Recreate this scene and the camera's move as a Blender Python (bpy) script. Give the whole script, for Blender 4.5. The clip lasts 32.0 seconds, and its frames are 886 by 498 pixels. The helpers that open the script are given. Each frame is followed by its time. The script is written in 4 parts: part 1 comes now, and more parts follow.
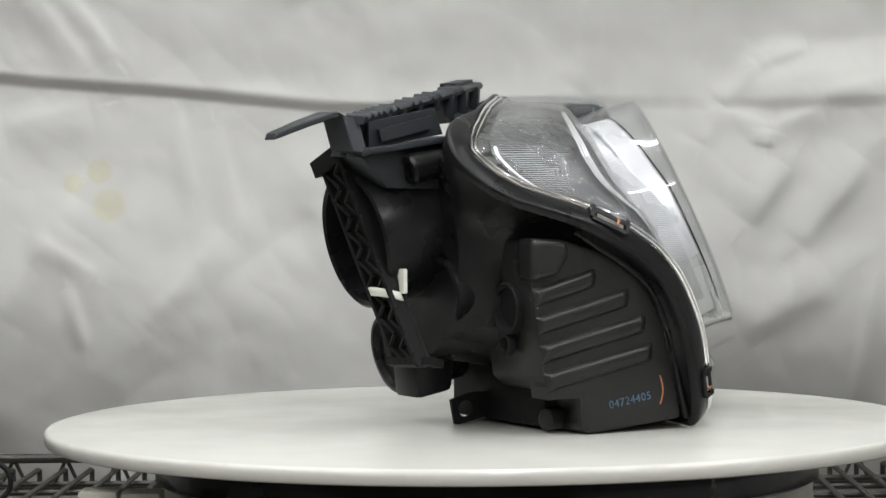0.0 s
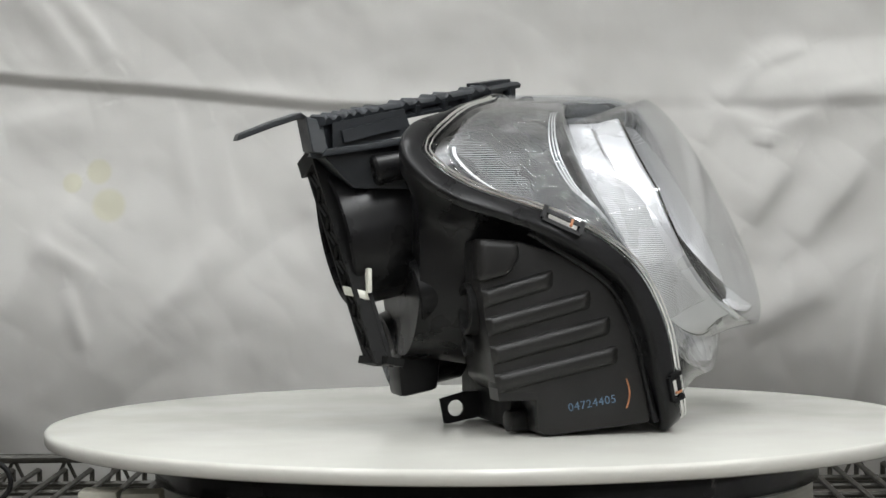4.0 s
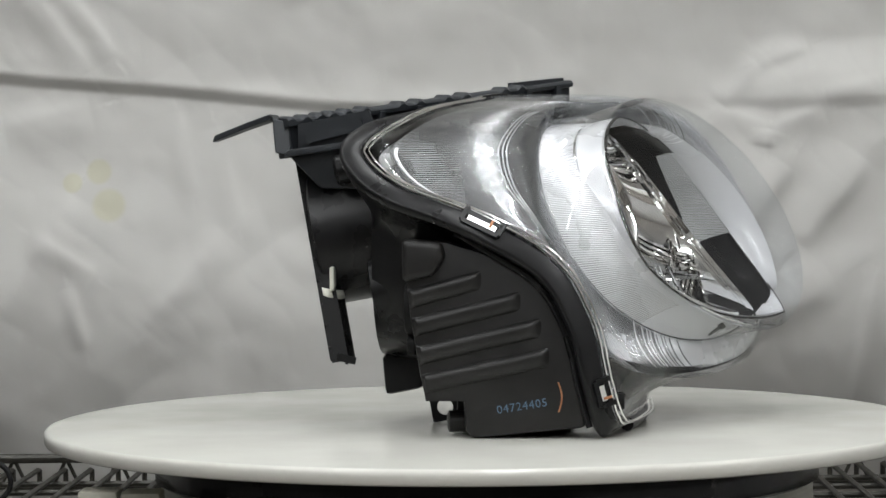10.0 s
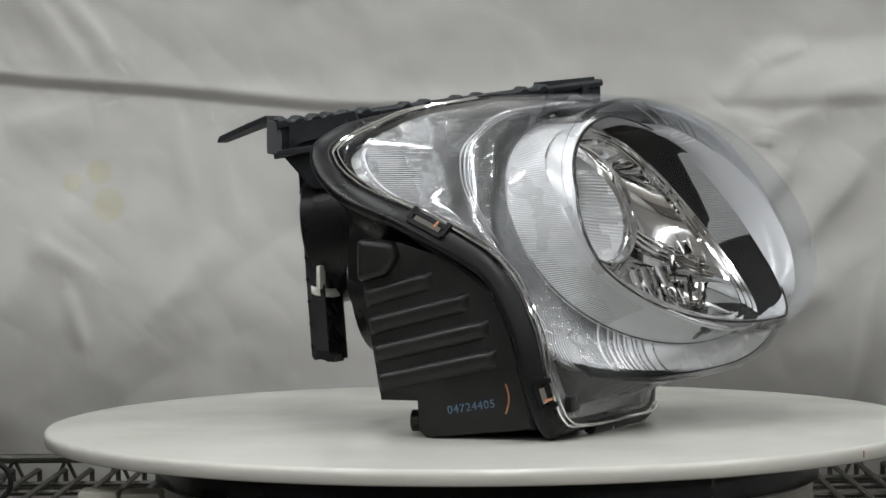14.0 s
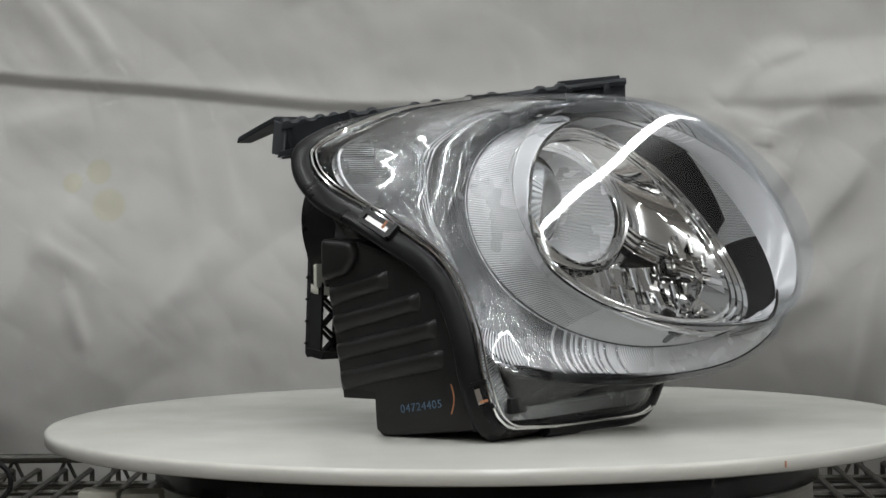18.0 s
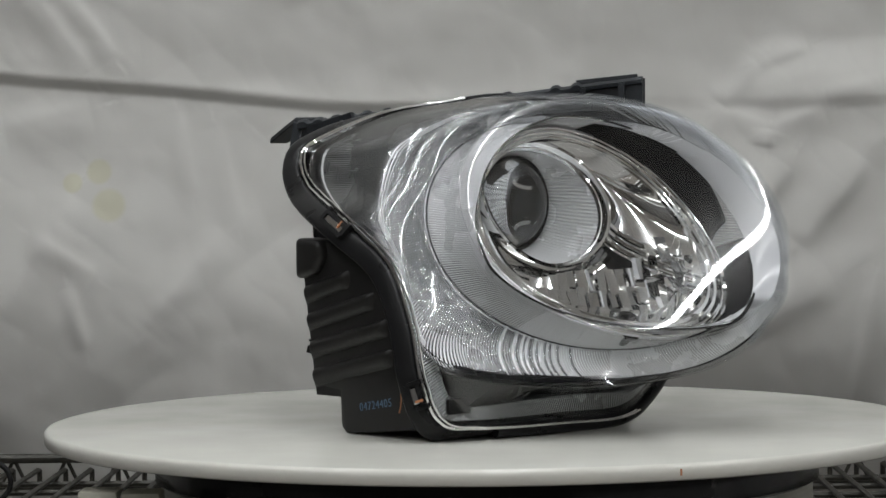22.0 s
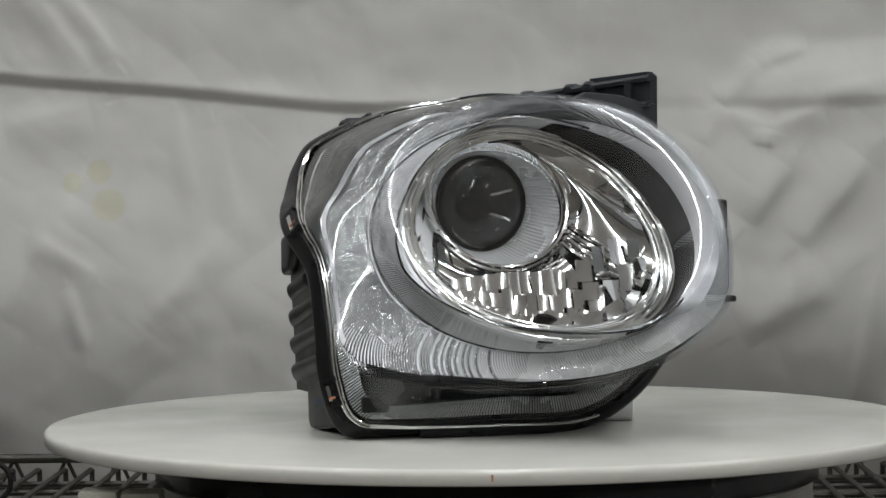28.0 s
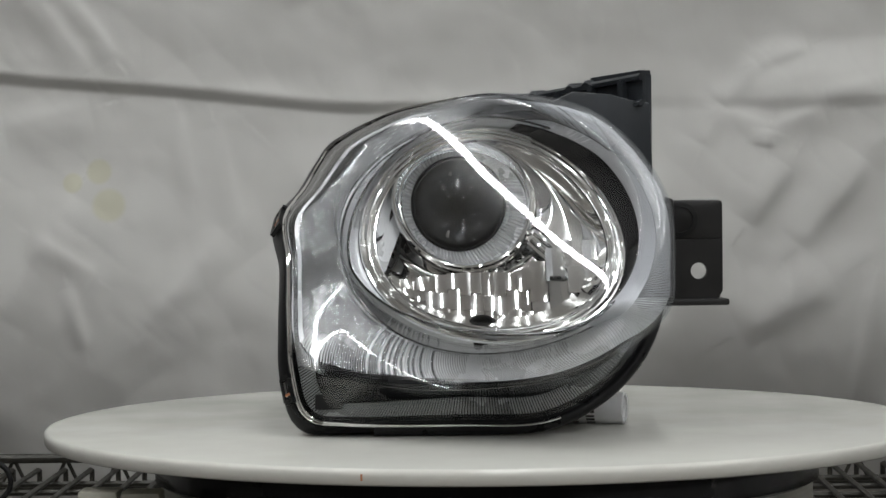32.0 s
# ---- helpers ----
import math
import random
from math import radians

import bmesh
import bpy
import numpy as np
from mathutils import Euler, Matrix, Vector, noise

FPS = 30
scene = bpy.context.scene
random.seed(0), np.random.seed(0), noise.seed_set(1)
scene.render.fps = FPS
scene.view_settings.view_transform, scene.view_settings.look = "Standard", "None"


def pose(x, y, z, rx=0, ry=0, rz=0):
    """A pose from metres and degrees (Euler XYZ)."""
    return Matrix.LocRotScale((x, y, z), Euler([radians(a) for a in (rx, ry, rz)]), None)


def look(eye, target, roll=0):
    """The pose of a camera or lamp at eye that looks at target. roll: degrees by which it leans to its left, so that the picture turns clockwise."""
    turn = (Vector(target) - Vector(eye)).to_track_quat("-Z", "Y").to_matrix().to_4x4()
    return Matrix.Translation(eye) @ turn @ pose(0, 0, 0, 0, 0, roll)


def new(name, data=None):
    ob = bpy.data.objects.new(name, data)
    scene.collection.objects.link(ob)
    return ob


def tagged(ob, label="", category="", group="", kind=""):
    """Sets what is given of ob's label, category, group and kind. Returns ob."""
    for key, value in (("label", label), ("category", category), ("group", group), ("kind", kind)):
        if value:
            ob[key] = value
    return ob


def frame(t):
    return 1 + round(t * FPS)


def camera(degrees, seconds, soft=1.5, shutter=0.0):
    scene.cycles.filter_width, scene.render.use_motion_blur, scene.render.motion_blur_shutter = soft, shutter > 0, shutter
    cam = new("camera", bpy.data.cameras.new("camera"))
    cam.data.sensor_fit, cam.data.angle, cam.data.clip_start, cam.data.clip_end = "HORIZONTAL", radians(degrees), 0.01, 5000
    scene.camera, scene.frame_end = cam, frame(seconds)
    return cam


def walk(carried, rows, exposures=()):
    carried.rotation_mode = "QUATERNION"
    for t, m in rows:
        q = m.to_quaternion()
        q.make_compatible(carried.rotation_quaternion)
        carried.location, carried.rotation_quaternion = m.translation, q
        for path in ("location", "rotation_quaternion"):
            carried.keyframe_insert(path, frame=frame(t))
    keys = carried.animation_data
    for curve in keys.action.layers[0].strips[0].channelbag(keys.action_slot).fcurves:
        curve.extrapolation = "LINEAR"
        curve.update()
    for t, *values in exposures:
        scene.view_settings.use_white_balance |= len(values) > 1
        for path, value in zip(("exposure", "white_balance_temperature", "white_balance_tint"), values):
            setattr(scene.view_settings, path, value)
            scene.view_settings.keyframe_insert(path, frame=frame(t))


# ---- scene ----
# Turntable axis at the origin, turntable top at z = 0. Lamp parts are drawn in millimetres in the
# lamp's own frame: x to its inner side, y to its back, z up.
from math import cos, sin, pi, sqrt

cam = camera(19.03, 32.0)
EYE = Vector((0.0, -1.8088, 0.1725))
CAM_POSE = look(EYE, EYE + Vector((-0.01557, 0.99942, -0.0304)), -0.59)
EXPOSURES = ((0, -0.85), (6, -1.0), (9, -1.09), (13, -1.23), (14, -1.37), (17, -1.42), (19, -1.52), (23, -1.54), (28, -1.54), (32, -1.54))
walk(cam, ((0, CAM_POSE), (32, CAM_POSE)), EXPOSURES)


def turn_at(t):
    """Degrees that the turntable has turned since the start."""
    return math.degrees(-0.0618255 * t - 0.0039016 * t * (t - 32) / 100 - 0.0013921 * t * (t - 32) * (t - 16) / 1000)


# ---- light ----
world = bpy.data.worlds.new("world")
scene.world = world
world.use_nodes = True
world.node_tree.nodes["Background"].inputs[0].default_value = (0.9, 0.95, 1.0, 1)
world.node_tree.nodes["Background"].inputs[1].default_value = 0.12


def tube_lamp(name, x, y, z, length, watts, width=0.035, turn=0):
    data = bpy.data.lights.new(name, "AREA")
    data.shape, data.size, data.size_y, data.energy = "RECTANGLE", width, length, watts
    data.color = (0.97, 0.99, 1.0)
    ob = new(name, data)
    ob.matrix_world = pose(x, y, z, turn)
    return ob


CEIL = 1.55
for lx in (-1.08, 0.12, 1.28):
    tube_lamp("ceiling_tube_and_fill", lx, -1.2, CEIL - 0.05, 2.6, 42, 0.036)
    tube_lamp("ceiling_tube_and_fill", lx, -4.4, CEIL - 0.05, 2.4, 42, 0.036)
    # the tubes also shine up onto the ceiling
    tube_lamp("ceiling_tube_and_fill", lx, -1.2, CEIL - 0.06, 2.6, 32, 0.05, 180)
# unseen fill lamp, added to brighten the left of the cloth
tube_lamp("ceiling_tube_and_fill", -0.45, 0.35, CEIL - 0.05, 1.2, 12)


# ---- materials ----
def nodes_of(name):
    m = bpy.data.materials.new(name)
    m.use_nodes = True
    nt = m.node_tree
    return m, nt, nt.nodes["Principled BSDF"]


def link(nt, a, b):
    nt.links.new(a, b)


def coords(nt, scale):
    tc = nt.nodes.new("ShaderNodeTexCoord")
    mp = nt.nodes.new("ShaderNodeMapping")
    mp.inputs["Scale"].default_value = scale if isinstance(scale, tuple) else (scale,) * 3
    link(nt, tc.outputs["Object"], mp.inputs["Vector"])
    return mp.outputs["Vector"]


def noise_of(nt, scale, detail=4, vec=None):
    n = nt.nodes.new("ShaderNodeTexNoise")
    n.inputs["Scale"].default_value, n.inputs["Detail"].default_value = scale, detail
    link(nt, vec if vec else coords(nt, 1.0), n.inputs["Vector"])
    return n.outputs["Fac"]


def ramp_of(nt, fac, stops):
    r = nt.nodes.new("ShaderNodeValToRGB")
    el = r.color_ramp.elements
    while len(el) < len(stops):
        el.new(0.5)
    for e, (p, c) in zip(el, stops):
        e.position, e.color = p, (*c, 1)
    link(nt, fac, r.inputs["Fac"])
    return r.outputs["Color"]


def bump_of(nt, height, strength, distance, bsdf):
    b = nt.nodes.new("ShaderNodeBump")
    b.inputs["Strength"].default_value, b.inputs["Distance"].default_value = strength, distance
    link(nt, height, b.inputs["Height"])
    link(nt, b.outputs["Normal"], bsdf.inputs["Normal"])


def surface(name, lo, hi, rough, metal=0.0, scale=60.0, grain=900.0, bump=0.15, depth=0.0004, rough_var=0.08, spec=0.5):
    """A material with colour mottling, fine grain and uneven gloss."""
    m, nt, b = nodes_of(name)
    big, fine = noise_of(nt, scale), noise_of(nt, grain, 3)
    link(nt, ramp_of(nt, big, ((0.3, lo), (0.7, hi))), b.inputs["Base Color"])
    r0, r1 = max(0.02, rough - rough_var), min(1, rough + rough_var)
    link(nt, ramp_of(nt, big, ((0.3, (r0,) * 3), (0.7, (r1,) * 3))), b.inputs["Roughness"])
    b.inputs["Metallic"].default_value = metal
    b.inputs["Specular IOR Level"].default_value = spec
    if bump:
        bump_of(nt, fine, bump, depth, b)
    return m


M_BLACK = surface("black_plastic", (0.0095, 0.0092, 0.009), (0.0135, 0.013, 0.0128), 0.38, scale=40, grain=1500, bump=0.06, depth=0.0002, spec=0.33)
M_HOUSING = surface("deep_black_plastic", (0.006, 0.006, 0.0065), (0.009, 0.009, 0.0095), 0.3, scale=30, grain=900, bump=0.05, depth=0.0002, spec=0.2)
M_BRACKET = surface("grey_black_plastic", (0.013, 0.015, 0.0175), (0.02, 0.023, 0.027), 0.45, scale=50, grain=1200, bump=0.15, depth=0.0003, spec=0.32)
M_DARK = surface("matte_black_plastic", (0.005, 0.005, 0.005), (0.009, 0.009, 0.009), 0.6, scale=60, spec=0.2)
M_GLOSSBLACK = surface("gloss_black_plastic", (0.006, 0.006, 0.007), (0.009, 0.009, 0.01), 0.16, scale=60, bump=0.03, spec=0.22)
M_CHROME = surface("chrome", (0.92, 0.92, 0.91), (0.95, 0.95, 0.94), 0.04, 1.0, scale=30, grain=40, bump=0.02, depth=0.0004, rough_var=0.02)
M_FACET = surface("reflector_chrome", (0.9, 0.9, 0.89), (0.94, 0.94, 0.93), 0.06, 1.0, scale=30, grain=40, bump=0.02, depth=0.0005, rough_var=0.02)
M_SHADE = surface("satin_black_shade", (0.008, 0.008, 0.009), (0.011, 0.011, 0.012), 0.5, scale=60, bump=0, spec=0.05)
M_SILVER = surface("silver_bezel", (0.68, 0.69, 0.705), (0.73, 0.74, 0.755), 0.3, 0.45, scale=25, grain=500, bump=0.05, depth=0.0002)
M_CONE = surface("satin_silver", (0.74, 0.75, 0.76), (0.82, 0.83, 0.84), 0.26, 0.4, scale=25, grain=500, bump=0.05, depth=0.0002)
M_CHAMBER = surface("silver_chamber", (0.34, 0.345, 0.35), (0.42, 0.425, 0.43), 0.26, 1.0, scale=25, grain=500, bump=0.04, depth=0.0002)
# silver gives the ribs their bright lines
M_RIB = surface("rib_highlight_silver", (0.38, 0.39, 0.4), (0.44, 0.45, 0.46), 0.26, 0.9, scale=25, grain=500, bump=0.03, depth=0.0002)
# darker grey for the shade in the collar's grooves
M_COLLARLINE = surface("darkened_rib_line", (0.38, 0.39, 0.4), (0.44, 0.45, 0.46), 0.3, 0.5, scale=25, grain=500, bump=0.03, depth=0.0002)
M_STRIP = surface("silver_reflector", (0.3, 0.31, 0.32), (0.38, 0.39, 0.4), 0.26, 0.6, scale=25, grain=500, bump=0.05, depth=0.0002)
M_BEZELGREY = surface("grey_bezel_paint", (0.64, 0.65, 0.67), (0.68, 0.69, 0.71), 0.3, 0.25, scale=30, grain=600, bump=0.04, depth=0.0002)
M_DARKCHROME = surface("dark_chrome", (0.06, 0.06, 0.06), (0.09, 0.09, 0.085), 0.12, 0.9, scale=60, bump=0.02)
M_DISC = surface("white_laminate", (0.495, 0.493, 0.452), (0.52, 0.518, 0.478), 0.22, scale=9, grain=300, bump=0.02, depth=0.0003, rough_var=0.05)
M_BASEWHITE = surface("white_base_plastic", (0.6, 0.6, 0.55), (0.68, 0.68, 0.62), 0.45, scale=20)
# cream, darkened for the shade under the disc
M_CREAMSHADE = surface("cream_in_shade", (0.36, 0.355, 0.3), (0.43, 0.425, 0.36), 0.45, scale=60)
M_WIRE = surface("dark_coated_wire", (0.02, 0.019, 0.015), (0.045, 0.042, 0.034), 0.45, 0.3, scale=80, grain=700, bump=0.3)
M_IVORY = surface("ivory_nylon", (0.62, 0.62, 0.54), (0.72, 0.72, 0.64), 0.4, scale=120)
M_PAPER = surface("white_paper", (0.7, 0.71, 0.72), (0.8, 0.8, 0.81), 0.6, scale=80, grain=800, bump=0.2)
M_INK = surface("black_ink", (0.02, 0.02, 0.02), (0.03, 0.03, 0.03), 0.6)
M_BLUEINK = surface("pale_blue_ink", (0.04, 0.075, 0.12), (0.11, 0.18, 0.27), 0.6, scale=160)
M_ORANGE = surface("orange_marker", (0.26, 0.1, 0.045), (0.42, 0.18, 0.08), 0.6, scale=200)
M_DIMWALL = surface("dim_wall", (0.14, 0.135, 0.13), (0.2, 0.195, 0.185), 0.8, scale=3, grain=60)
M_WALL = surface("plain_wall", (0.52, 0.52, 0.51), (0.6, 0.6, 0.59), 0.8, scale=3, grain=60)
M_BACKWALL = surface("brown_grey_wall", (0.12, 0.108, 0.094), (0.16, 0.146, 0.128), 0.8, scale=3, grain=60)
M_CEIL = surface("white_ceiling", (0.76, 0.76, 0.75), (0.82, 0.82, 0.81), 0.8, scale=3, grain=60)
M_FLOOR = surface("brown_floor", (0.22, 0.195, 0.17), (0.29, 0.26, 0.23), 0.5, scale=3, grain=60)
# dark tone for the floor in shade
M_FLOORSHADE = surface("floor_in_shade", (0.08, 0.078, 0.066), (0.14, 0.136, 0.115), 0.6, scale=8, grain=100)


def clear_material(name, tint, gloss_rough, ior):
    """Clear moulded plastic: light passes straight through, gloss by angle."""
    m = bpy.data.materials.new(name)
    m.use_nodes = True
    nt = m.node_tree
    nt.nodes.clear()
    out = nt.nodes.new("ShaderNodeOutputMaterial")
    tr, gl = nt.nodes.new("ShaderNodeBsdfTransparent"), nt.nodes.new("ShaderNodeBsdfGlossy")
    tr.inputs["Color"].default_value = (*tint, 1)
    gl.inputs["Roughness"].default_value = gloss_rough
    lw, mix = nt.nodes.new("ShaderNodeLayerWeight"), nt.nodes.new("ShaderNodeMixShader")
    lw.inputs["Blend"].default_value = 0.5
    pw, ma = nt.nodes.new("ShaderNodeMath"), nt.nodes.new("ShaderNodeMath")
    pw.operation, ma.operation = "POWER", "MULTIPLY_ADD"
    pw.inputs[1].default_value = 5.0
    f0 = ((ior - 1) / (ior + 1)) ** 2
    ma.inputs[1].default_value, ma.inputs[2].default_value = 1 - f0, f0
    link(nt, lw.outputs["Facing"], pw.inputs[0])
    link(nt, pw.outputs[0], ma.inputs[0])
    link(nt, ma.outputs[0], mix.inputs[0])
    link(nt, tr.outputs[0], mix.inputs[1])
    link(nt, gl.outputs[0], mix.inputs[2])
    link(nt, mix.outputs[0], out.inputs["Surface"])
    return m


def frosted_material(name, milk, white, gloss=0.12, clear=0.9):
    """Finely ribbed clear plastic that scatters part of the light."""
    m = bpy.data.materials.new(name)
    m.use_nodes = True
    nt = m.node_tree
    nt.nodes.clear()
    out = nt.nodes.new("ShaderNodeOutputMaterial")
    tr, df, gl = (nt.nodes.new("ShaderNodeBsdf" + k) for k in ("Transparent", "Diffuse", "Glossy"))
    df.inputs["Color"].default_value = (white, white * 1.02, white * 1.06, 1)
    gl.inputs["Roughness"].default_value = 0.2
    tr.inputs["Color"].default_value = (clear, clear * 1.01, clear * 1.02, 1)
    m1, m2 = nt.nodes.new("ShaderNodeMixShader"), nt.nodes.new("ShaderNodeMixShader")
    m1.inputs[0].default_value, m2.inputs[0].default_value = milk, gloss
    link(nt, tr.outputs[0], m1.inputs[1])
    link(nt, df.outputs[0], m1.inputs[2])
    link(nt, m1.outputs[0], m2.inputs[1])
    link(nt, gl.outputs[0], m2.inputs[2])
    link(nt, m2.outputs[0], out.inputs["Surface"])
    return m


M_FROST = frosted_material("frosted_clear_plastic", 0.55, 0.66)
M_RIM = frosted_material("milky_plastic", 0.74, 0.66, 0.06)
# shade between the ribs, put into the tint of the clear plastic
M_RIBDARK = frosted_material("darkened_rib_groove", 0.03, 0.4, 0.1, 0.5)
# rib lines coloured in place of light caught along the ribs
M_RIBLINE = frosted_material("rib_line_tint", 0.25, 0.7, 0.15, 0.85)
M_LENSWALL = frosted_material("hazy_clear_plastic", 0.06, 0.55, 0.05, 0.97)
M_CLEAR = clear_material("clear_polycarbonate", (0.988, 0.99, 0.992), 0.015, 1.5)


def glass_material():
    m, nt, b = nodes_of("projector_glass")
    b.inputs["Base Color"].default_value = (0.9, 0.93, 0.95, 1)
    b.inputs["Transmission Weight"].default_value = 1
    b.inputs["Roughness"].default_value = 0.01
    b.inputs["IOR"].default_value = 1.5
    return m


M_GLASS = glass_material()


def cloth_material():
    m, nt, b = nodes_of("white_backdrop_cloth")
    vec = coords(nt, 1.0)
    base = ramp_of(nt, noise_of(nt, 2.2, 5, vec), ((0.3, (0.47, 0.466, 0.444)), (0.7, (0.55, 0.546, 0.522))))
    col = base
    sep = nt.nodes.new("ShaderNodeTexCoord")
    for cx, cz, r in ((-0.376, 0.173, 0.0125), (-0.402, 0.162, 0.010), (-0.366, 0.140, 0.0165)):
        d = nt.nodes.new("ShaderNodeVectorMath")
        d.operation = "DISTANCE"
        flat = nt.nodes.new("ShaderNodeVectorMath")
        flat.operation = "MULTIPLY"
        flat.inputs[1].default_value = (1, 0, 1)
        link(nt, sep.outputs["Object"], flat.inputs[0])
        link(nt, flat.outputs[0], d.inputs[0])
        d.inputs[1].default_value = (cx, 0, cz)
        mr = nt.nodes.new("ShaderNodeMapRange")
        mr.inputs["From Min"].default_value, mr.inputs["From Max"].default_value = r * 0.8, r * 1.1
        mr.inputs["To Min"].default_value, mr.inputs["To Max"].default_value = 0.75, 0.0
        link(nt, d.outputs["Value"], mr.inputs["Value"])
        mx = nt.nodes.new("ShaderNodeMixRGB")
        mx.inputs[2].default_value = (0.48, 0.47, 0.35, 1)
        link(nt, mr.outputs[0], mx.inputs[0])
        link(nt, col, mx.inputs[1])
        col = mx.outputs[0]
    link(nt, col, b.inputs["Base Color"])
    b.inputs["Roughness"].default_value = 0.85
    bump_of(nt, noise_of(nt, 700, 2, vec), 0.1, 0.0005, b)
    return m


M_CLOTH = cloth_material()


# ---- mesh helpers ----
def V(x, y, z):
    return Vector((x * 0.001, y * 0.001, z * 0.001))


def part(name, bm, material, parent, label="", smooth=True, angle=40):
    """Links a bmesh as one mesh object under a thing or a part."""
    bm.normal_update()
    me = bpy.data.meshes.new(name)
    if smooth:
        for f in bm.faces:
            f.smooth = True
        lim = radians(angle)
        for e in bm.edges:
            if len(e.link_faces) == 2 and e.calc_face_angle(0) > lim:
                e.smooth = False
    bm.to_mesh(me)
    bm.free()
    me.materials.append(material)
    ob = new(name, me)
    if parent:
        ob.parent = parent
    if label:
        ob["label"] = label
    return ob


def empty(name, label, category, group=""):
    ob = new(name)
    ob.empty_display_size = 0.02
    return tagged(ob, label, category, group)


def grid_mesh(bm, rows, close_u=False, close_v=False, flip=False):
    """Faces over a table of points; rows run along u, columns along v."""
    vs = [[bm.verts.new(p) for p in r] for r in rows]
    nu, nv = len(vs), len(vs[0])
    for i in range(nu if close_u else nu - 1):
        for j in range(nv if close_v else nv - 1):
            q = [vs[i][j], vs[(i + 1) % nu][j], vs[(i + 1) % nu][(j + 1) % nv], vs[i][(j + 1) % nv]]
            bm.faces.new(q[::-1] if flip else q)
    return vs


def bevel_all(bm, w, seg=2, angle=35):
    es = [e for e in bm.edges if len(e.link_faces) == 2 and e.calc_face_angle(0) > radians(angle)]
    bmesh.ops.bevel(bm, geom=es, offset=w * 0.001, segments=seg, profile=0.6, affect="EDGES", clamp_overlap=True)


def prism(bm, pts, axis, a, b):
    """Extrude a closed outline: pts in the two other axes (in order), from a to b along axis (mm)."""
    def p3(u, v, w):
        return V(w, u, v) if axis == 0 else V(u, w, v) if axis == 1 else V(u, v, w)
    lo = [bm.verts.new(p3(u, v, a)) for u, v in pts]
    hi = [bm.verts.new(p3(u, v, b)) for u, v in pts]
    n = len(pts)
    fs = [bm.faces.new(lo), bm.faces.new(hi[::-1])]
    for i in range(n):
        fs.append(bm.faces.new((lo[i], hi[i], hi[(i + 1) % n], lo[(i + 1) % n])))
    bmesh.ops.recalc_face_normals(bm, faces=fs)
    return lo + hi


def box(bm, x0, x1, y0, y1, z0, z1):
    return prism(bm, ((x0, y0), (x1, y0), (x1, y1), (x0, y1)), 2, z0, z1)


def beam(bm, a, b, w, h, up=Vector((0, 0, 1))):
    """A square bar from a to b (mm vectors)."""
    a, b = Vector(a), Vector(b)
    d = (b - a).normalized()
    s = d.cross(up)
    s = s.normalized() if s.length > 1e-4 else Vector((1, 0, 0))
    t = s.cross(d)
    rows = []
    for q in (a, b):
        rows.append([V(*(q + s * i * w / 2 + t * j * h / 2)) for i, j in ((-1, -1), (1, -1), (1, 1), (-1, 1))])
    vs = grid_mesh(bm, rows, close_v=True)
    fs = [bm.faces.new(vs[0]), bm.faces.new(vs[1][::-1])]
    return vs


def tube(bm, profile, centre, axis, n=48, closed=False):
    """Lathe (radius, height) pairs in mm about an axis through centre."""
    c, ax = Vector(centre), Vector(axis).normalized()
    e = ax.orthogonal().normalized()
    f = ax.cross(e)
    rows = []
    for r, h in profile:
        rows.append([V(*(c + ax * h + (e * cos(2 * pi * k / n) + f * sin(2 * pi * k / n)) * max(r, 0.001))) for k in range(n)])
    grid_mesh(bm, rows, close_u=closed, close_v=True)
    bmesh.ops.remove_doubles(bm, verts=bm.verts, dist=1e-6)
    bmesh.ops.recalc_face_normals(bm, faces=bm.faces)


def wire(bm, pts, r, n=6, close=False):
    """A round bar along a polyline (mm)."""
    pts = [Vector(p) for p in pts]
    rows = []
    m = len(pts)
    for i, p in enumerate(pts):
        a = pts[i - 1] if i or close else p
        b = pts[(i + 1) % m] if i < m - 1 or close else p
        d = (b - a).normalized()
        e = d.cross(Vector((0.3, 0.2, 0.93))).normalized()
        f = d.cross(e)
        rows.append([V(*(p + (e * cos(2 * pi * k / n) + f * sin(2 * pi * k / n)) * r)) for k in range(n)])
    vs = grid_mesh(bm, rows, close_u=close, close_v=True)
    if not close:
        bm.faces.new(vs[0][::-1])
        bm.faces.new(vs[-1])
    bmesh.ops.recalc_face_normals(bm, faces=bm.faces)


# ---- the room ----
def setting(name, bm, material, label):
    return tagged(part(name, bm, material, None), label, kind="structure")


def build_room():
    x0, x1, y0, y1, z0, z1 = -3000, 3000, -6000, 1500, -1000, CEIL * 1000
    # tones of the unseen shell are set by what the chrome should reflect
    for name, b, mat, label in (
            ("floor", (x0, x1, y0, y1, z0 - 50, z0), M_FLOOR, "plain brown floor of the photo corner"),
            ("ceiling", (x0, x1, y0, y1, z1, z1 + 50), M_CEIL, "plain white ceiling with tube lamps"),
            ("wall_north", (x0, x1, y1, y1 + 80, z0, z1), M_WALL, "plain off-white wall behind the cloth"),
            ("wall_south", (x0, x1, y0 - 80, y0, z0, z1), M_BACKWALL, "plain brown-grey wall behind the camera"),
            ("wall_west", (x0 - 80, x0, y0, y1, z0, z1), M_DIMWALL, "unseen side wall toned for the reflections on the headlight"),
            ("wall_east", (x1, x1 + 80, y0, y1, z0, z1), M_CEIL, "unseen side wall toned for the reflections on the headlight")):
        bm = bmesh.new()
        box(bm, *b)
        setting(name, bm, mat, label)


SHEET_Y = 760.0


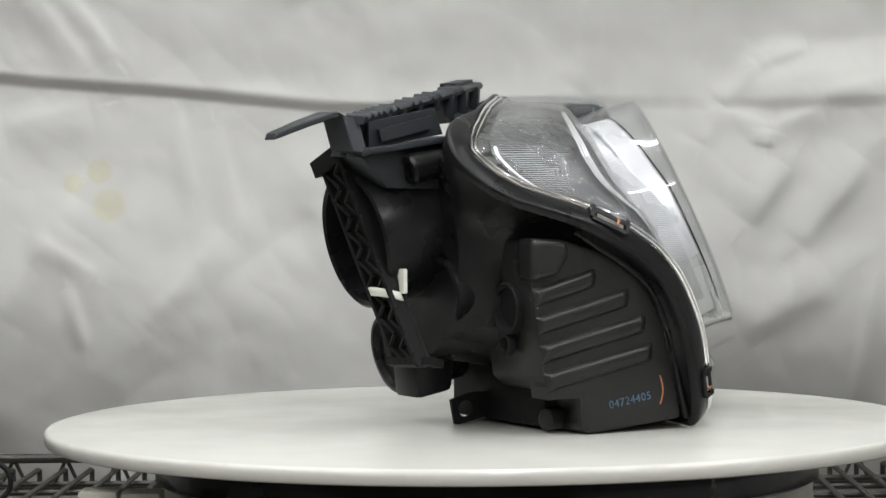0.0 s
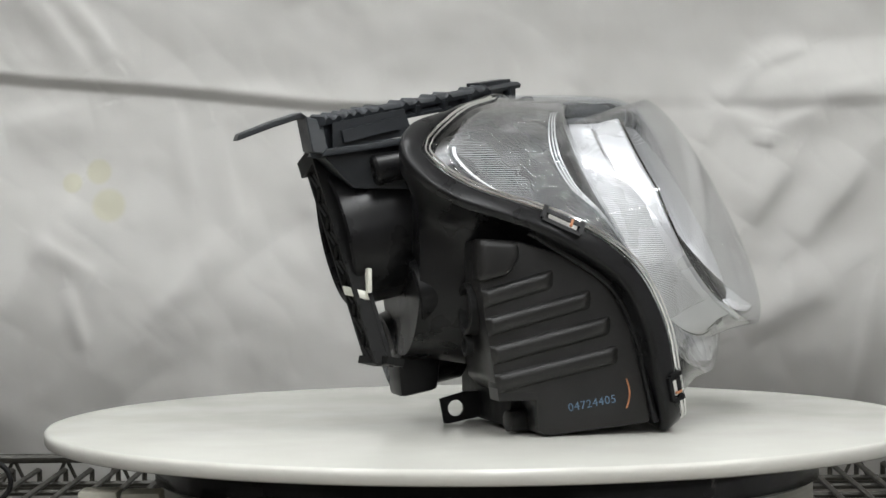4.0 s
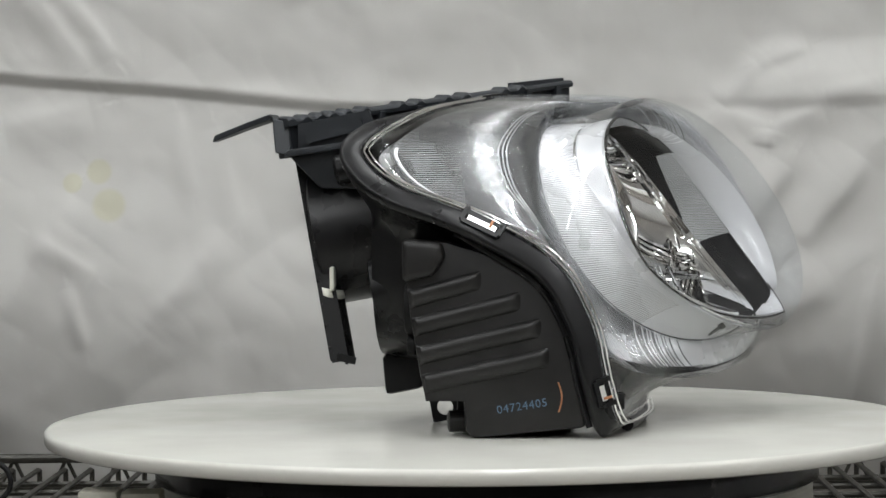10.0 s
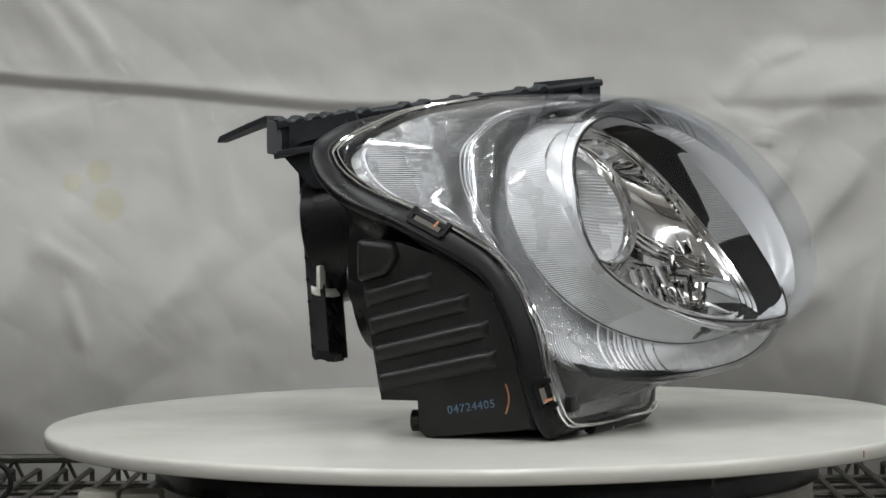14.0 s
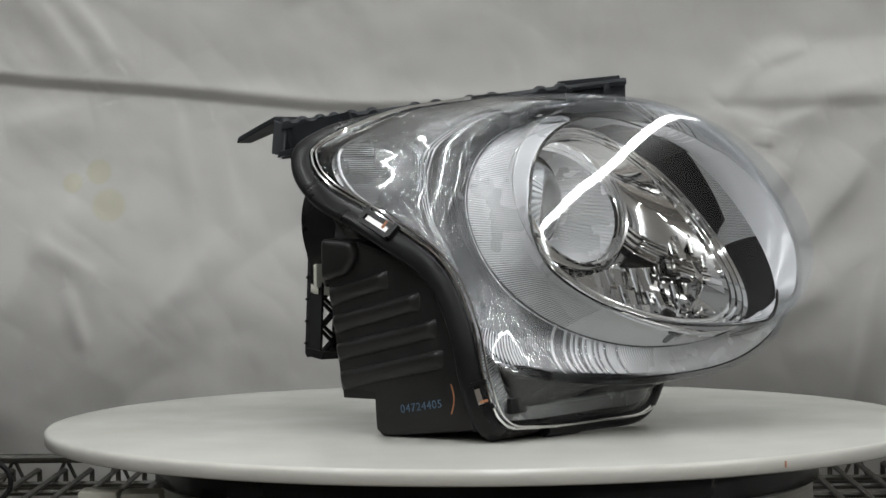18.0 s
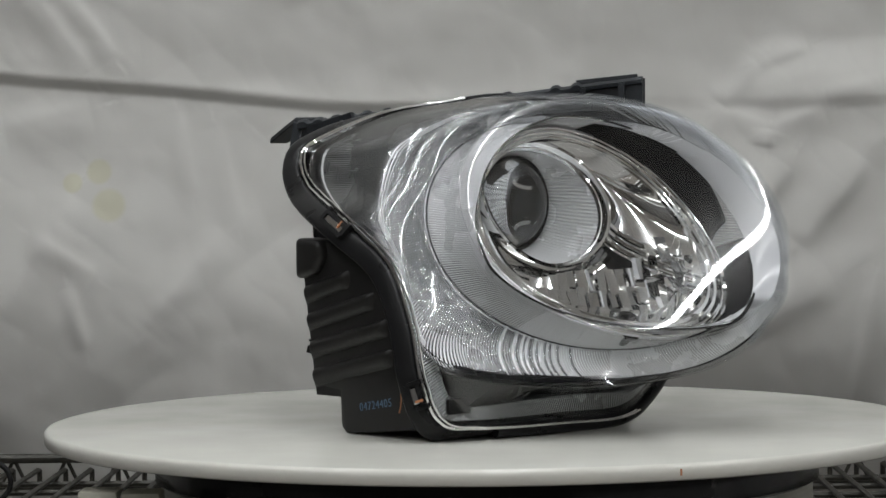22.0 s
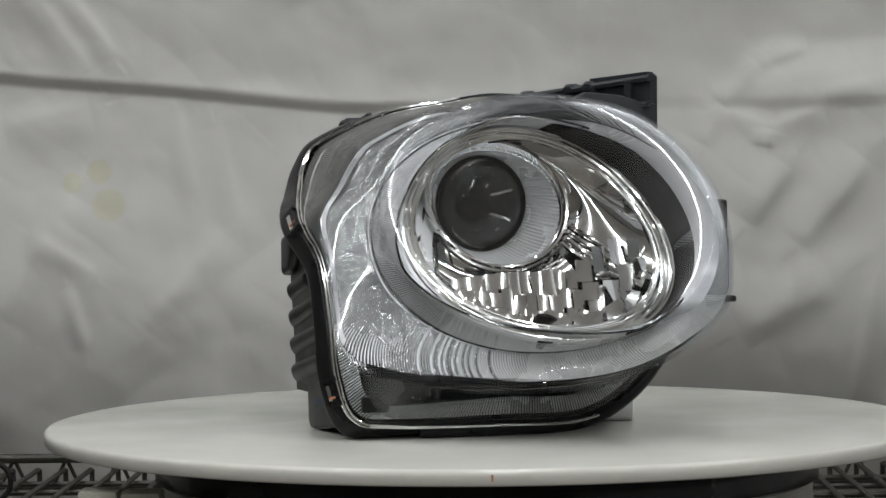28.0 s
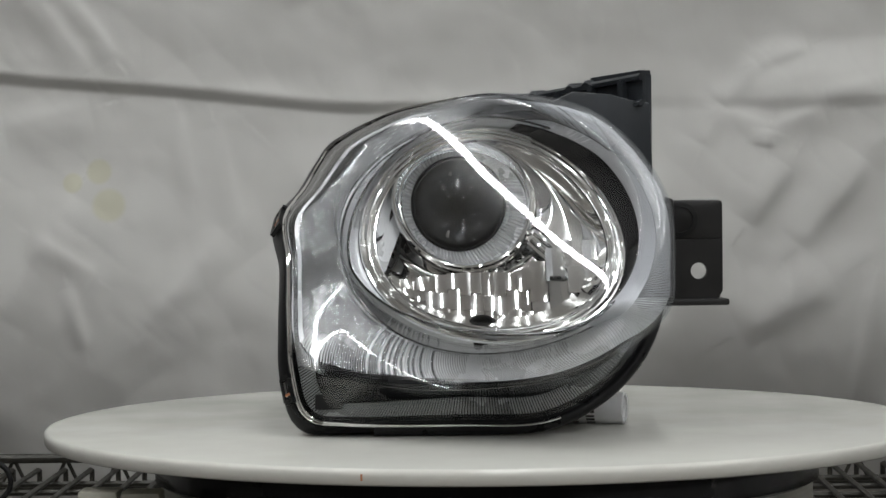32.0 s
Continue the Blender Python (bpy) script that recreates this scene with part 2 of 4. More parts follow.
# creases: x0, z0, x1, z1 (mm), half width, height
CREASES = ((-440, 345, -385, 270, 9, 6), (-405, 345, -360, 285, 7, 5), (-470, 215, -385, 235, 12, 6),
           (317, 289, 268, 272, 7, 4), (268, 272, 233, 232, 8, 5), (233, 232, 214, 194, 8, 4), (233, 226, 279, 207, 7, 4),
           (279, 207, 331, 226, 7, 4), (279, 207, 276, 190, 6, 4), (333, 240, 387, 253, 7, 3), (372, 177, 306, 96, 11, 9),
           (295, 172, 257, 117, 10, 8), (365, -60, 380, 60, 6, 7), (340, 60, 250, 10, 14, 7),
           (-330, 20, -250, 110, 12, 6), (-470, 30, -400, 150, 12, 8), (-200, 190, -60, 60, 16, 5), (-300, 230, -285, 150, 6, 4),
           (-262, 215, -240, 120, 7, 4), (-405, 60, -390, 0, 5, 5), (-440, 110, -380, 70, 7, 5))


def fold_at(x):
    """Height of the hem of the upper sheet."""
    return 240 + 33 * (max(0.0, -x - 130) / 340.0) ** 1.25 + 2 * sin(x / 60.0)


def step(v):
    v = max(0.0, min(1.0, v))
    return v * v * (3 - 2 * v)


def soft(v):
    return v if v > 300 else 25 * math.log1p(math.exp(max(-20.0, v / 25.0)))


def cloth_depth(x, z):
    """Folds of the hanging sheet, in mm towards the camera, at x and z in mm."""
    fold = fold_at(x)
    d = 0.0
    fade = 0.9 / (1 + math.exp((x - 40) / 60.0)) + 0.1 + 0.2 * step((x - 200) / 60.0)
    up = z - fold
    k = max(0.0, min(1.0, (up + 13) / 15.0))
    d += 9.0 * fade * k * k * (3 - 2 * k) * (0.1 + 0.9 * math.exp(-max(0.0, up) / 40.0))
    if z < 70:
        d -= 0.0012 * (70 - z) ** 2 * (1.2 + 0.5 * sin(x / 140.0))          # leans back behind the shelf to darken the bottom
    # made-up tilts: right side and top turned darker, middle lighter
    d += 0.13 * (z - 100) * step((x - 190 - 0.35 * (z - 150)) / 90.0) * step((300 - z) / 60.0)
    d += 0.15 * (soft(z - 255) - soft(z - 50) + soft(z - 240))
    p = Vector((x * 0.0035, z * 0.0035, 0.3))
    d += 10 * noise.noise(p) + 4.0 * noise.noise(p * 2.3) + 2.4 * noise.noise(p * 6.0) + 0.6 * noise.noise(p * 15.0)
    d += 2.2 * abs(noise.noise(Vector((x * 0.005 + z * 0.003, z * 0.0022, 4.0))))
    d += 1.6 * abs(noise.noise(Vector((x * 0.011 - z * 0.009, z * 0.008, 9.0))))
    d += 1.1 * abs(noise.noise(Vector((x * 0.021 + z * 0.012, z * 0.017, 2.0))))
    return d


def build_backdrop():
    zs = [-160 + 580 * j / 300 for j in range(300)] + [420 + 920 * j / 30 for j in range(31)]
    xs = [-1300 + 52 * i for i in range(15)] + [-520 + 1040 * i / 600 for i in range(601)] + [572 + 52 * i for i in range(15)]
    depth = np.array([[cloth_depth(x, z) for x in xs] for z in zs])
    gx, gz = np.meshgrid(np.array(xs), np.array(zs))
    rnd = random.Random(21)
    small = []
    for k in range(60):
        x, z, a, n = rnd.uniform(-470, 430), rnd.uniform(-40, 340), rnd.uniform(0.2, 2.6), rnd.uniform(25, 80)
        small.append((x, z, x + n * cos(a), z + n * sin(a), rnd.uniform(7, 16), rnd.uniform(0.3, 0.9)))
    for x0, z0, x1, z1, w, h in CREASES + tuple(small):
        ux, uz = x1 - x0, z1 - z0
        t = ((gx - x0) * ux + (gz - z0) * uz) / (ux * ux + uz * uz)
        tc = np.clip(t, 0, 1)
        ex, ez = gx - x0 - tc * ux, gz - z0 - tc * uz
        r = np.sqrt(ex * ex + ez * ez) / (w * 1.25)
        side = np.where(ex * uz - ez * ux > 0, 0.75, 1.35)
        depth += 0.85 * h * np.exp(-(r * side) ** 2 / 1.6) * (1 - np.abs(2 * tc - 1) ** 3 * 0.7)
    bm = bmesh.new()
    grid_mesh(bm, [[V(x, SHEET_Y - depth[j][i], z) for i, x in enumerate(xs)] for j, z in enumerate(zs)])
    ob = part("backdrop", bm, M_CLOTH, None, angle=180)
    ob.modifiers.new("thick", "SOLIDIFY").thickness = 0.0015
    return tagged(ob, "creased off-white cloth sheet hung as a photo backdrop", kind="structure")


def build_rack():
    """Dark wire shelf under the turntable."""
    rack = empty("wire_shelf", "dark coated wire mesh shelf standing under the turntable", "shelf")
    z = -112.0
    for y, dz, r in ((690, 13, 4.5), (690, -14, 3.0)):
        bm = bmesh.new()
        wire(bm, ((-900, y, z + dz), (900, y, z + dz)), r, 8)
        part("rail", bm, M_WIRE, rack)
    for k in range(16):
        bm = bmesh.new()
        wire(bm, ((-900, 625 - 64 * k, z - 4), (900, 625 - 64 * k, z - 4)), 3.0, 6)
        part("cross_wire", bm, M_WIRE, rack)
    for i in range(-34, 35):
        x = i * 25.0
        bm = bmesh.new()
        wire(bm, ((x, 692, z - 14), (x, 690, z + 2), (x, 680, z + 3), (x, -345, z + 3)), 2.6, 5)
        part("mesh_wire", bm, M_WIRE, rack)
    for i in range(-13, 13):
        x = i * 50.0
        bm = bmesh.new()
        wire(bm, ((x, 696, z + 12), (x + 12.5, 696, z - 14), (x + 37.5, 696, z - 14), (x + 50, 696, z + 12)), 2.0, 5)
        part("truss_wire", bm, M_WIRE, rack)
    for x, y in ((-880, 700), (880, 700), (-880, -340), (880, -340)):
        bm = bmesh.new()
        tube(bm, ((0, -1000), (12, -1000), (12, z + 20), (9, z + 23), (0, z + 23)), (x, y, 0), (0, 0, 1), 20)
        part("post", bm, M_WIRE, rack)
    # sheet added below the wires, coloured like the shaded floor far down
    bm = bmesh.new()
    box(bm, -880, 880, -340, 700, z - 160, z - 150)
    tagged(part("floor_shade", bm, M_FLOORSHADE, rack), "dark sheet added for the shaded floor below the wires")


# ---- turntable ----
def build_turntable():
    base = empty("turntable", "white turntable base with a black bearing ring", "turntable")
    bm = bmesh.new()
    tube(bm, ((0, -13), (214, -13), (224, -14), (226, -17), (226, -36), (223, -38), (0, -38)), (0, 0, 0), (0, 0, 1), 128)
    part("bearing_ring", bm, M_GLOSSBLACK, base, "glossy black bearing ring")
    bm = bmesh.new()
    tube(bm, ((0, -38.5), (219, -38.5), (222, -42), (222, -106), (0, -106)), (0, 0, 0), (0, 0, 1), 96)
    part("body", bm, M_BASEWHITE, base)
    disc = empty("turntable_disc", "round white laminated turntable disc with a rounded rim", "turntable disc")
    bm = bmesh.new()
    tube(bm, ((0, 0), (296.5, 0), (298.6, -0.6), (299.8, -2.2), (300, -4), (300, -7.5), (299, -9.4), (296, -10.4), (0, -10.4)), (0, 0, 0), (0, 0, 1), 200)
    part("plate", bm, M_DISC, disc)
    bm = bmesh.new()
    box(bm, -0.6, 0.6, -300.3, -299.6, -7, -3)
    mark = part("rim_mark", bm, M_ORANGE, disc, "small brown scratch on the rim")
    mark.matrix_basis = pose(0, 0, 0, 0, 0, math.degrees(math.atan2(50.4, 302.1)) + 90)
    return disc


# ---- the lamp: shared curves ----
RING_C = Vector((-9.3, -154.0, 138.4))
AZ, EL, PSI, RA, RB = radians(-29.9), radians(24.3), radians(-17.2), 103.0, 79.5
RING_N = Vector((sin(AZ) * cos(EL), -cos(AZ) * cos(EL), sin(EL)))
_R = Vector((cos(AZ), sin(AZ), 0))
_U = _R.cross(RING_N) * -1
if _U.z < 0:
    _U = -_U
E1, E2 = _R * cos(PSI) + _U * sin(PSI), -_R * sin(PSI) + _U * cos(PSI)


def ring(p, k=1.0, n=0.0):
    """Crest ellipse of the eye, p in degrees."""
    a = radians(p)
    return RING_C + E1 * (RA * k * cos(a)) + E2 * (RB * k * sin(a)) + RING_N * n


def crest(p, k=1.0, n=0.0):
    """Edge of the lens dome: a little larger than the eye and shifted to its outer side."""
    a = radians(p)
    return RING_C + E1 * (109.5 * k * cos(a) - 6.5) + E2 * (83.0 * k * sin(a) - 0.5) + RING_N * (n + 2.0)


SEAM = ((0, 104, -75, 105), (30, 100, -50, 160), (58, 62, -40, 208), (85, 10, -18, 222), (106, -30, 12, 217),
        (127, -64, 39, 209), (147, -97, 66, 191), (160, -108, 66, 178), (172, -120, 42, 160), (190, -137, -14, 139),
        (206, -136, -58, 112), (220, -137, -80, 75), (233, -136, -88, 40), (244, -127, -95, 13), (256, -100, -100, 8),
        (276, -30, -108, 8), (294, 25, -108, 9), (310, 62, -100, 24), (326, 88, -92, 48), (343, 102, -84, 76))


def seam(p):
    p %= 360
    n = len(SEAM)
    for i in range(n):
        a, b = SEAM[i][0], SEAM[(i + 1) % n][0] + (360 if i == n - 1 else 0)
        if a <= p < b:
            break
    u = (p - a) / (b - a)
    q = [Vector(SEAM[(i + k) % n][1:]) for k in (-1, 0, 1, 2)]
    return 0.5 * ((2 * q[1]) + (q[2] - q[0]) * u + (2 * q[0] - 5 * q[1] + 4 * q[2] - q[3]) * u * u + (3 * q[1] - q[0] - 3 * q[2] + q[3]) * u ** 3)


def foot(p):
    """Crease where the bowl of the lens meets the collar round the eye."""
    p = (p + 40) % 360 - 40
    inner = step((p + 35) / 25.0) * step((112 - p) / 30.0)
    q = foot_loop(p)
    return q.lerp(crest(p, 1.03, -23), inner) if inner else q


def shoulder(p):
    """Rounded front corner of the bowl."""
    a, f = seam(p), foot(p)
    o = Vector((a.x - f.x, 0, a.z - f.z))
    return Vector((f.x, f.y + 0.06 * (a.y - f.y), f.z)) + o * 1.03


def undercut(p):
    """1 under the eye, where the lens steps up before it bulges out."""
    p = (p - 100) % 360 + 100
    return step((p - 220) / 15.0) * step((356 - p) / 26.0)


def under_edge(p):
    """Lower edge of the bowl, over the black band."""
    p = (p - 100) % 360 + 100
    q = under_loop(-117 + (p - 228) * 0.9 - under_turn)
    return q + Vector((1.5, -3, -2.5)) * step((p - 270) / 40.0)


def wall(a, b, p, s):
    """From seam a over the bowl to its foot (s = 0.7) and up the collar to edge b."""
    f = foot(p)
    if s >= 0.7:
        u = (s - 0.7) / 0.3
        return f.lerp(b, u) + (Vector((RING_C.x, f.y, RING_C.z)) - f).normalized() * (1.6 * sin(pi * u))
    c, u = shoulder(p), s / 0.7
    r = 1 - u
    c1, c2 = a.lerp(c, 0.93), f.lerp(c, 0.93)
    q = a * r ** 3 + c1 * (3 * r * r * u) + c2 * (3 * r * u * u) + f * u ** 3
    w = undercut(p)
    if w:
        e = under_edge(p)
        k = a + Vector((-20 - a.x, 0, 110 - a.z)).normalized() * 14 + Vector((0, -4, 0))
        if s < 0.19:
            low = a.lerp(k, s / 0.19)
        elif s < 0.3:
            u = (s - 0.19) / 0.11
            low = k.lerp(e, u) + Vector((0, 0, 3.5 * sin(pi * u)))
        else:
            u = (s - 0.3) / 0.4
            m = (e + f) / 2
            d = (f - e)
            n = m - (RING_C + RING_N * -30)
            n -= d * (n.dot(d) / d.length_squared)
            m += n.normalized() * (0.34 * d.length)
            low = e * (1 - u) ** 2 + m * (2 * u * (1 - u)) + f * u * u
        q = q.lerp(low, w)
    return q


def shell(p, s):
    """Point of the lens wall: s = 0 at the seam, 1 at the crest."""
    return wall(seam(p), crest(p), p, s)


def flange_aim(p):
    """Point towards which the lens edge stands at the seam."""
    s, r = seam(p), crest(p)
    low = max(0.0, cos(radians(p - 325)))
    wy, wx = 0.42 - 0.28 * low, 0.72 + 0.2 * low
    return Vector((wx * s.x + (1 - wx) * r.x, wy * s.y + (1 - wy) * r.y, wx * s.z + (1 - wx) * r.z))


def flange_dir(p):
    s = seam(p)
    t = (seam(p + 2) - seam(p - 2)).normalized()
    d = s - flange_aim(p)
    d -= t * d.dot(t)
    return d.normalized(), t


def flange_width(p):
    """1 round the sides, small along the top where the bracket starts."""
    e = max(0.0, min(1.0, min((p - 40) / 20.0, (142 - p) / 18.0)))
    return 1 - 0.8 * e * e * (3 - 2 * e)


STEPS = [i * 360 / 180 for i in range(180)]


def loop_of(c, az, el, psi, a, b, hc, hs):
    """A slightly bent ellipse in space, as a function of degrees and scale."""
    az, el, psi = radians(az), radians(el), radians(psi)
    n = Vector((sin(az) * cos(el), -cos(az) * cos(el), sin(el)))
    r = Vector((cos(az), sin(az), 0))
    u = n.cross(r)
    if u.z < 0:
        u = -u
    e1, e2 = r * cos(psi) + u * sin(psi), -r * sin(psi) + u * cos(psi)
    c = Vector(c)
    turn = -17.2 - math.degrees(psi)

    def at(p, k=1.0, h=0.0):
        q = radians(p + turn)
        return c + e1 * (a * k * cos(q)) + e2 * (b * k * sin(q)) + n * (h + hc * cos(2 * q) + hs * sin(2 * q))
    return at


trim_loop = loop_of((-9.5, -122.4, 128.4), -14.7, 37.4, -40.0, 93.3, 78.0, -0.6, -6.9)
foot_loop = loop_of((2.8, -110.74, 130.94), -25.93, 32.87, -5.55, 118.55, 92.09, 2.53, -5.65)
under_loop = loop_of((-48.8, -109.66, 94.45), -26.53, 29.16, -2.84, 153.3, 68.99, 0.76, 2.33)
under_turn = -17.2 + 2.84
lip_loop = loop_of((-10.1, -143.8, 132.2), -16.2, 36.6, -25.2, 95.3, 86.5, -4.5, -4.6)


def lip_pt(p):
    """Lip of the eye, kept just under the lens."""
    q = lip_loop(p)
    d = q - RING_C
    u, v = (d.dot(E1) + 6.5) / 109.5, (d.dot(E2) + 0.5) / 83.0
    out = sqrt(u * u + v * v) / 0.95
    if out > 1:
        q -= (E1 * (u * 109.5) + E2 * (v * 83.0)) * (1 - 1 / out)
    over = (q - RING_C).dot(RING_N) + 3.0
    return q + Vector((0, over / -RING_N.y, 0)) if over > 0 else q


def chrome_y(x, z):
    """Sloping plane in which the chrome trim ring lies."""
    return -122.4 - 0.263 * (x + 9.5) + 0.79 * (z - 128.4)


# ---- the lamp: parts ----
def dome_wave(p, k):
    """Slight unevenness of the moulded dome."""
    a = radians(p)
    return 0.22 * (1 - k ** 8) * noise.noise(Vector((1.9 * k * cos(a), 1.5 * k * sin(a), 0.7)))


def lamp_lens(lamp):
    bm = bmesh.new()
    wall_s = [0, 0.05, 0.1, 0.16, 0.19, 0.22, 0.26, 0.3, 0.31, 0.34, 0.4, 0.46, 0.52, 0.58, 0.64, 0.68, 0.695, 0.7, 0.705, 0.73, 0.79, 0.86, 0.93, 0.965, 0.988, 0.997, 1.0]
    rows = [[V(*shell(p, s)) for p in STEPS] for s in wall_s]
    for k in (0.996, 0.988, 0.975, 0.94, 0.9, 0.85, 0.8, 0.73, 0.66, 0.58, 0.5, 0.42, 0.33, 0.25, 0.16, 0.08):
        rows.append([V(*crest(p, k, 4.8 * (1 - k * k) + 1.4 * (1 - k ** 50) + dome_wave(p, k))) for p in STEPS])
    vs = grid_mesh(bm, rows, close_v=True)
    last_wall = len(wall_s) - 1
    for i in range(last_wall):
        for j, p in enumerate(STEPS):
            if p > 325 or p < 98:
                fs = set(vs[i][j].link_faces) & set(vs[i + 1][(j + 1) % len(STEPS)].link_faces)
                for f in fs:
                    f.material_index = 1
    c = bm.verts.new(V(*crest(0, 0, 6.2 + dome_wave(0, 0))))
    last = vs[-1]
    for i in range(len(last)):
        bm.faces.new((last[i], last[(i + 1) % len(last)], c))
    bmesh.ops.recalc_face_normals(bm, faces=bm.faces)
    for i in (7, 17, last_wall):
        for j in range(len(STEPS)):
            e = bm.edges.get((vs[i][j], vs[i][(j + 1) % len(STEPS)]))
            if e:
                e.smooth = False
    ob = part("lens", bm, M_CLEAR, lamp, "clear moulded plastic front lens", angle=180)
    m = ob.modifiers.new("thick", "SOLIDIFY")
    m.thickness, m.offset = 0.0013, -1
    ob.data.materials.append(M_LENSWALL)
    ob.visible_shadow = False


def skin(p, s, inset=0.0):
    """Point of the bezel under the lens: s = 0 at the seam, 1 at the lip of the eye."""
    q = wall(seam(p), hood_pt(p, 0), p, s)
    d = Vector((RING_C.x, q.y, RING_C.z)) - q
    return q + (d.normalized() + Vector((0, 0.5, 0))) * (inset * (1 - 0.65 * s ** 6))


def even_steps(p0, p1, s, pitch):
    """Angles from p0 to p1 that divide the skin's length evenly, six to a flute."""
    ps = [p0 + (p1 - p0) * j / 400 for j in range(401)]
    pts = [skin(p, s, 6.0) for p in ps]
    run = [0.0]
    for a, b in zip(pts, pts[1:]):
        run.append(run[-1] + (b - a).length)
    n = max(1, int(run[-1] / pitch)) * 6
    return [float(v) for v in np.interp(np.linspace(0, run[-1], n + 1), run, ps)]


def fluted(lamp, name, s0, s1, inset, mat, label, p0=0, p1=360, pitch=2.4, amp=1.2, ns=12, mats=(), pick=None):
    """Ribbed reflector skin under the lens."""
    ps = even_steps(p0, p1, (s0 + s1) / 2, pitch)
    grid = []
    for i in range(ns + 1):
        s = s0 + (s1 - s0) * i / ns
        grid.append(np.array([tuple(skin(p, s, inset(s))) for p in ps]))
    g = np.array(grid)
    nrm = np.cross(np.gradient(g, axis=0), np.gradient(g, axis=1))
    nrm /= np.linalg.norm(nrm, axis=2)[..., None] + 1e-9
    ref = np.array((RING_C.x, 20.0, RING_C.z)) - g
    nrm *= np.sign((nrm * ref).sum(axis=2))[..., None]
    wave = np.array([(1, 0.4, 0.09, 0, 0.09, 0.4)[j % 6] for j in range(len(ps))]) * amp
    g = (g + nrm * wave[None, :, None]) * 0.001
    bm = bmesh.new()
    vs = [[bm.verts.new(q) for q in row] for row in g]
    for i in range(ns):
        for j in range(len(ps) - 1):
            f = bm.faces.new((vs[i][j], vs[i + 1][j], vs[i + 1][j + 1], vs[i][j + 1]))
            if pick:
                f.material_index = pick(ps[j], j // 6, j % 6)
    bmesh.ops.recalc_face_normals(bm, faces=bm.faces)
    ob = part(name, bm, mat, lamp, label, angle=50)
    for m in mats:
        ob.data.materials.append(m)
    return ob


def lamp_bezel(lamp):
    chance = [((k * 5) % 8 + 0.5) / 8 for k in range(600)]      # spreads a mixed run of flutes evenly

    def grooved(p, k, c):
        """Silver ridge for the light, clear groove tinted dark for the shade."""
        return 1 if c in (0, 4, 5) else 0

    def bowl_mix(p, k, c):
        """Shade tinted into the clear grooves at the outer side, silver ones under the eye."""
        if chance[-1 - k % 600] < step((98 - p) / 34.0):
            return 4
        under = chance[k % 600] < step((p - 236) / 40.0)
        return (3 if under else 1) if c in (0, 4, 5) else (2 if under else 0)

    # puts the light and dark of the ribs into the colour, as lines
    def painted_lines(p, k, c):
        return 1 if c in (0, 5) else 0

    def collar_mix(p, k, c):
        """Grey ribs that give way to milky plastic over the top."""
        return 2 if chance[k % 600] < step((98 - p) / 34.0) else painted_lines(p, k, c)

    fluted(lamp, "wing_lens", 0.05, 0.34, lambda s: 3.2, M_RIB, "clear ribbed side element, its light and dark lines coloured in", 95, 232, 1.75, 0.5, 14, (M_RIBDARK,), grooved)
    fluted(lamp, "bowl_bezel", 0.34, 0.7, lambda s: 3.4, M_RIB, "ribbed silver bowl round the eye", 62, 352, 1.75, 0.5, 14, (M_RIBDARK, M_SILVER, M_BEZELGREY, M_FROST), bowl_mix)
    fluted(lamp, "collar", 0.7, 0.93, lambda s: 4.4, M_BEZELGREY, "finely ribbed grey collar of the eye", 62, 250, 1.6, 0.3, 8, (M_COLLARLINE, M_RIM), collar_mix)
    fluted(lamp, "lower_collar", 0.7, 0.93, lambda s: 4.4, M_BEZELGREY, "smooth grey collar under the eye", 250, 325, 1.6, 0.05, 8)
    fluted(lamp, "collar_lip", 0.93, 1.0, lambda s: 4.4, M_BEZELGREY, "smooth grey lip of the eye", 80, 325, 2.4, 0.02, 4)
    fluted(lamp, "side_wall", 0.05, 0.7, lambda s: 3.2, M_FROST, "frosted clear ribbed side wall", -8, 62, 1.8, 0.16, 12, (M_RIBLINE,), painted_lines)
    fluted(lamp, "rim_band", 0.7, 1.0, lambda s: 3.4, M_RIM, "smooth milky grey band round the eye", -35, 64, 2.4, 0.02, 8)
    # dark chrome colours in the shade between the strip's ribs
    fluted(lamp, "lower_strip", 0.03, 0.185, lambda s: 4.0, M_STRIP, "ribbed grey strip under the eye", 226, 350, 1.75, 0.5, 8, (M_DARKCHROME,), painted_lines)
    bm = bmesh.new()
    rows = []
    for s in (0.18, 0.19, 0.21, 0.24, 0.27, 0.3, 0.32, 0.345):
        rows.append([V(*skin(p, s, 3.6 + (2 if s in (0.18, 0.345) else 0))) for p in [224 + 128 * j / 80 for j in range(81)]])
    grid_mesh(bm, rows)
    bmesh.ops.recalc_face_normals(bm, faces=bm.faces)
    part("bezel_band", bm, M_GLOSSBLACK, lamp, "black band under the eye")
    # silver chamber behind the wing: stepped blocks
    bm = bmesh.new()
    rows = []
    for i in range(41):
        s = 0.04 + 0.65 * i / 40
        rows.append([V(*skin(98 + 152 * j / 76, s, 11 + 1.6 * ((i // 5) % 2) + 1.4 * ((j // 9) % 2))) for j in range(77)])
    grid_mesh(bm, rows)
    bmesh.ops.recalc_face_normals(bm, faces=bm.faces)
    part("wing_chamber", bm, M_CHAMBER, lamp, "stepped silver chamber behind the side lens", angle=25)
    # raised ridges between the wing and the bowl, and the crease line of the collar
    for s0, w0, pa, pb in ((0.375, 0.7, 118, 226), (0.355, 0.6, 118, 226), (0.335, 0.6, 120, 226), (0.69, 0.5, 118, 330), (0.06, 0.6, 150, 226)):
        bm = bmesh.new()
        rows = []
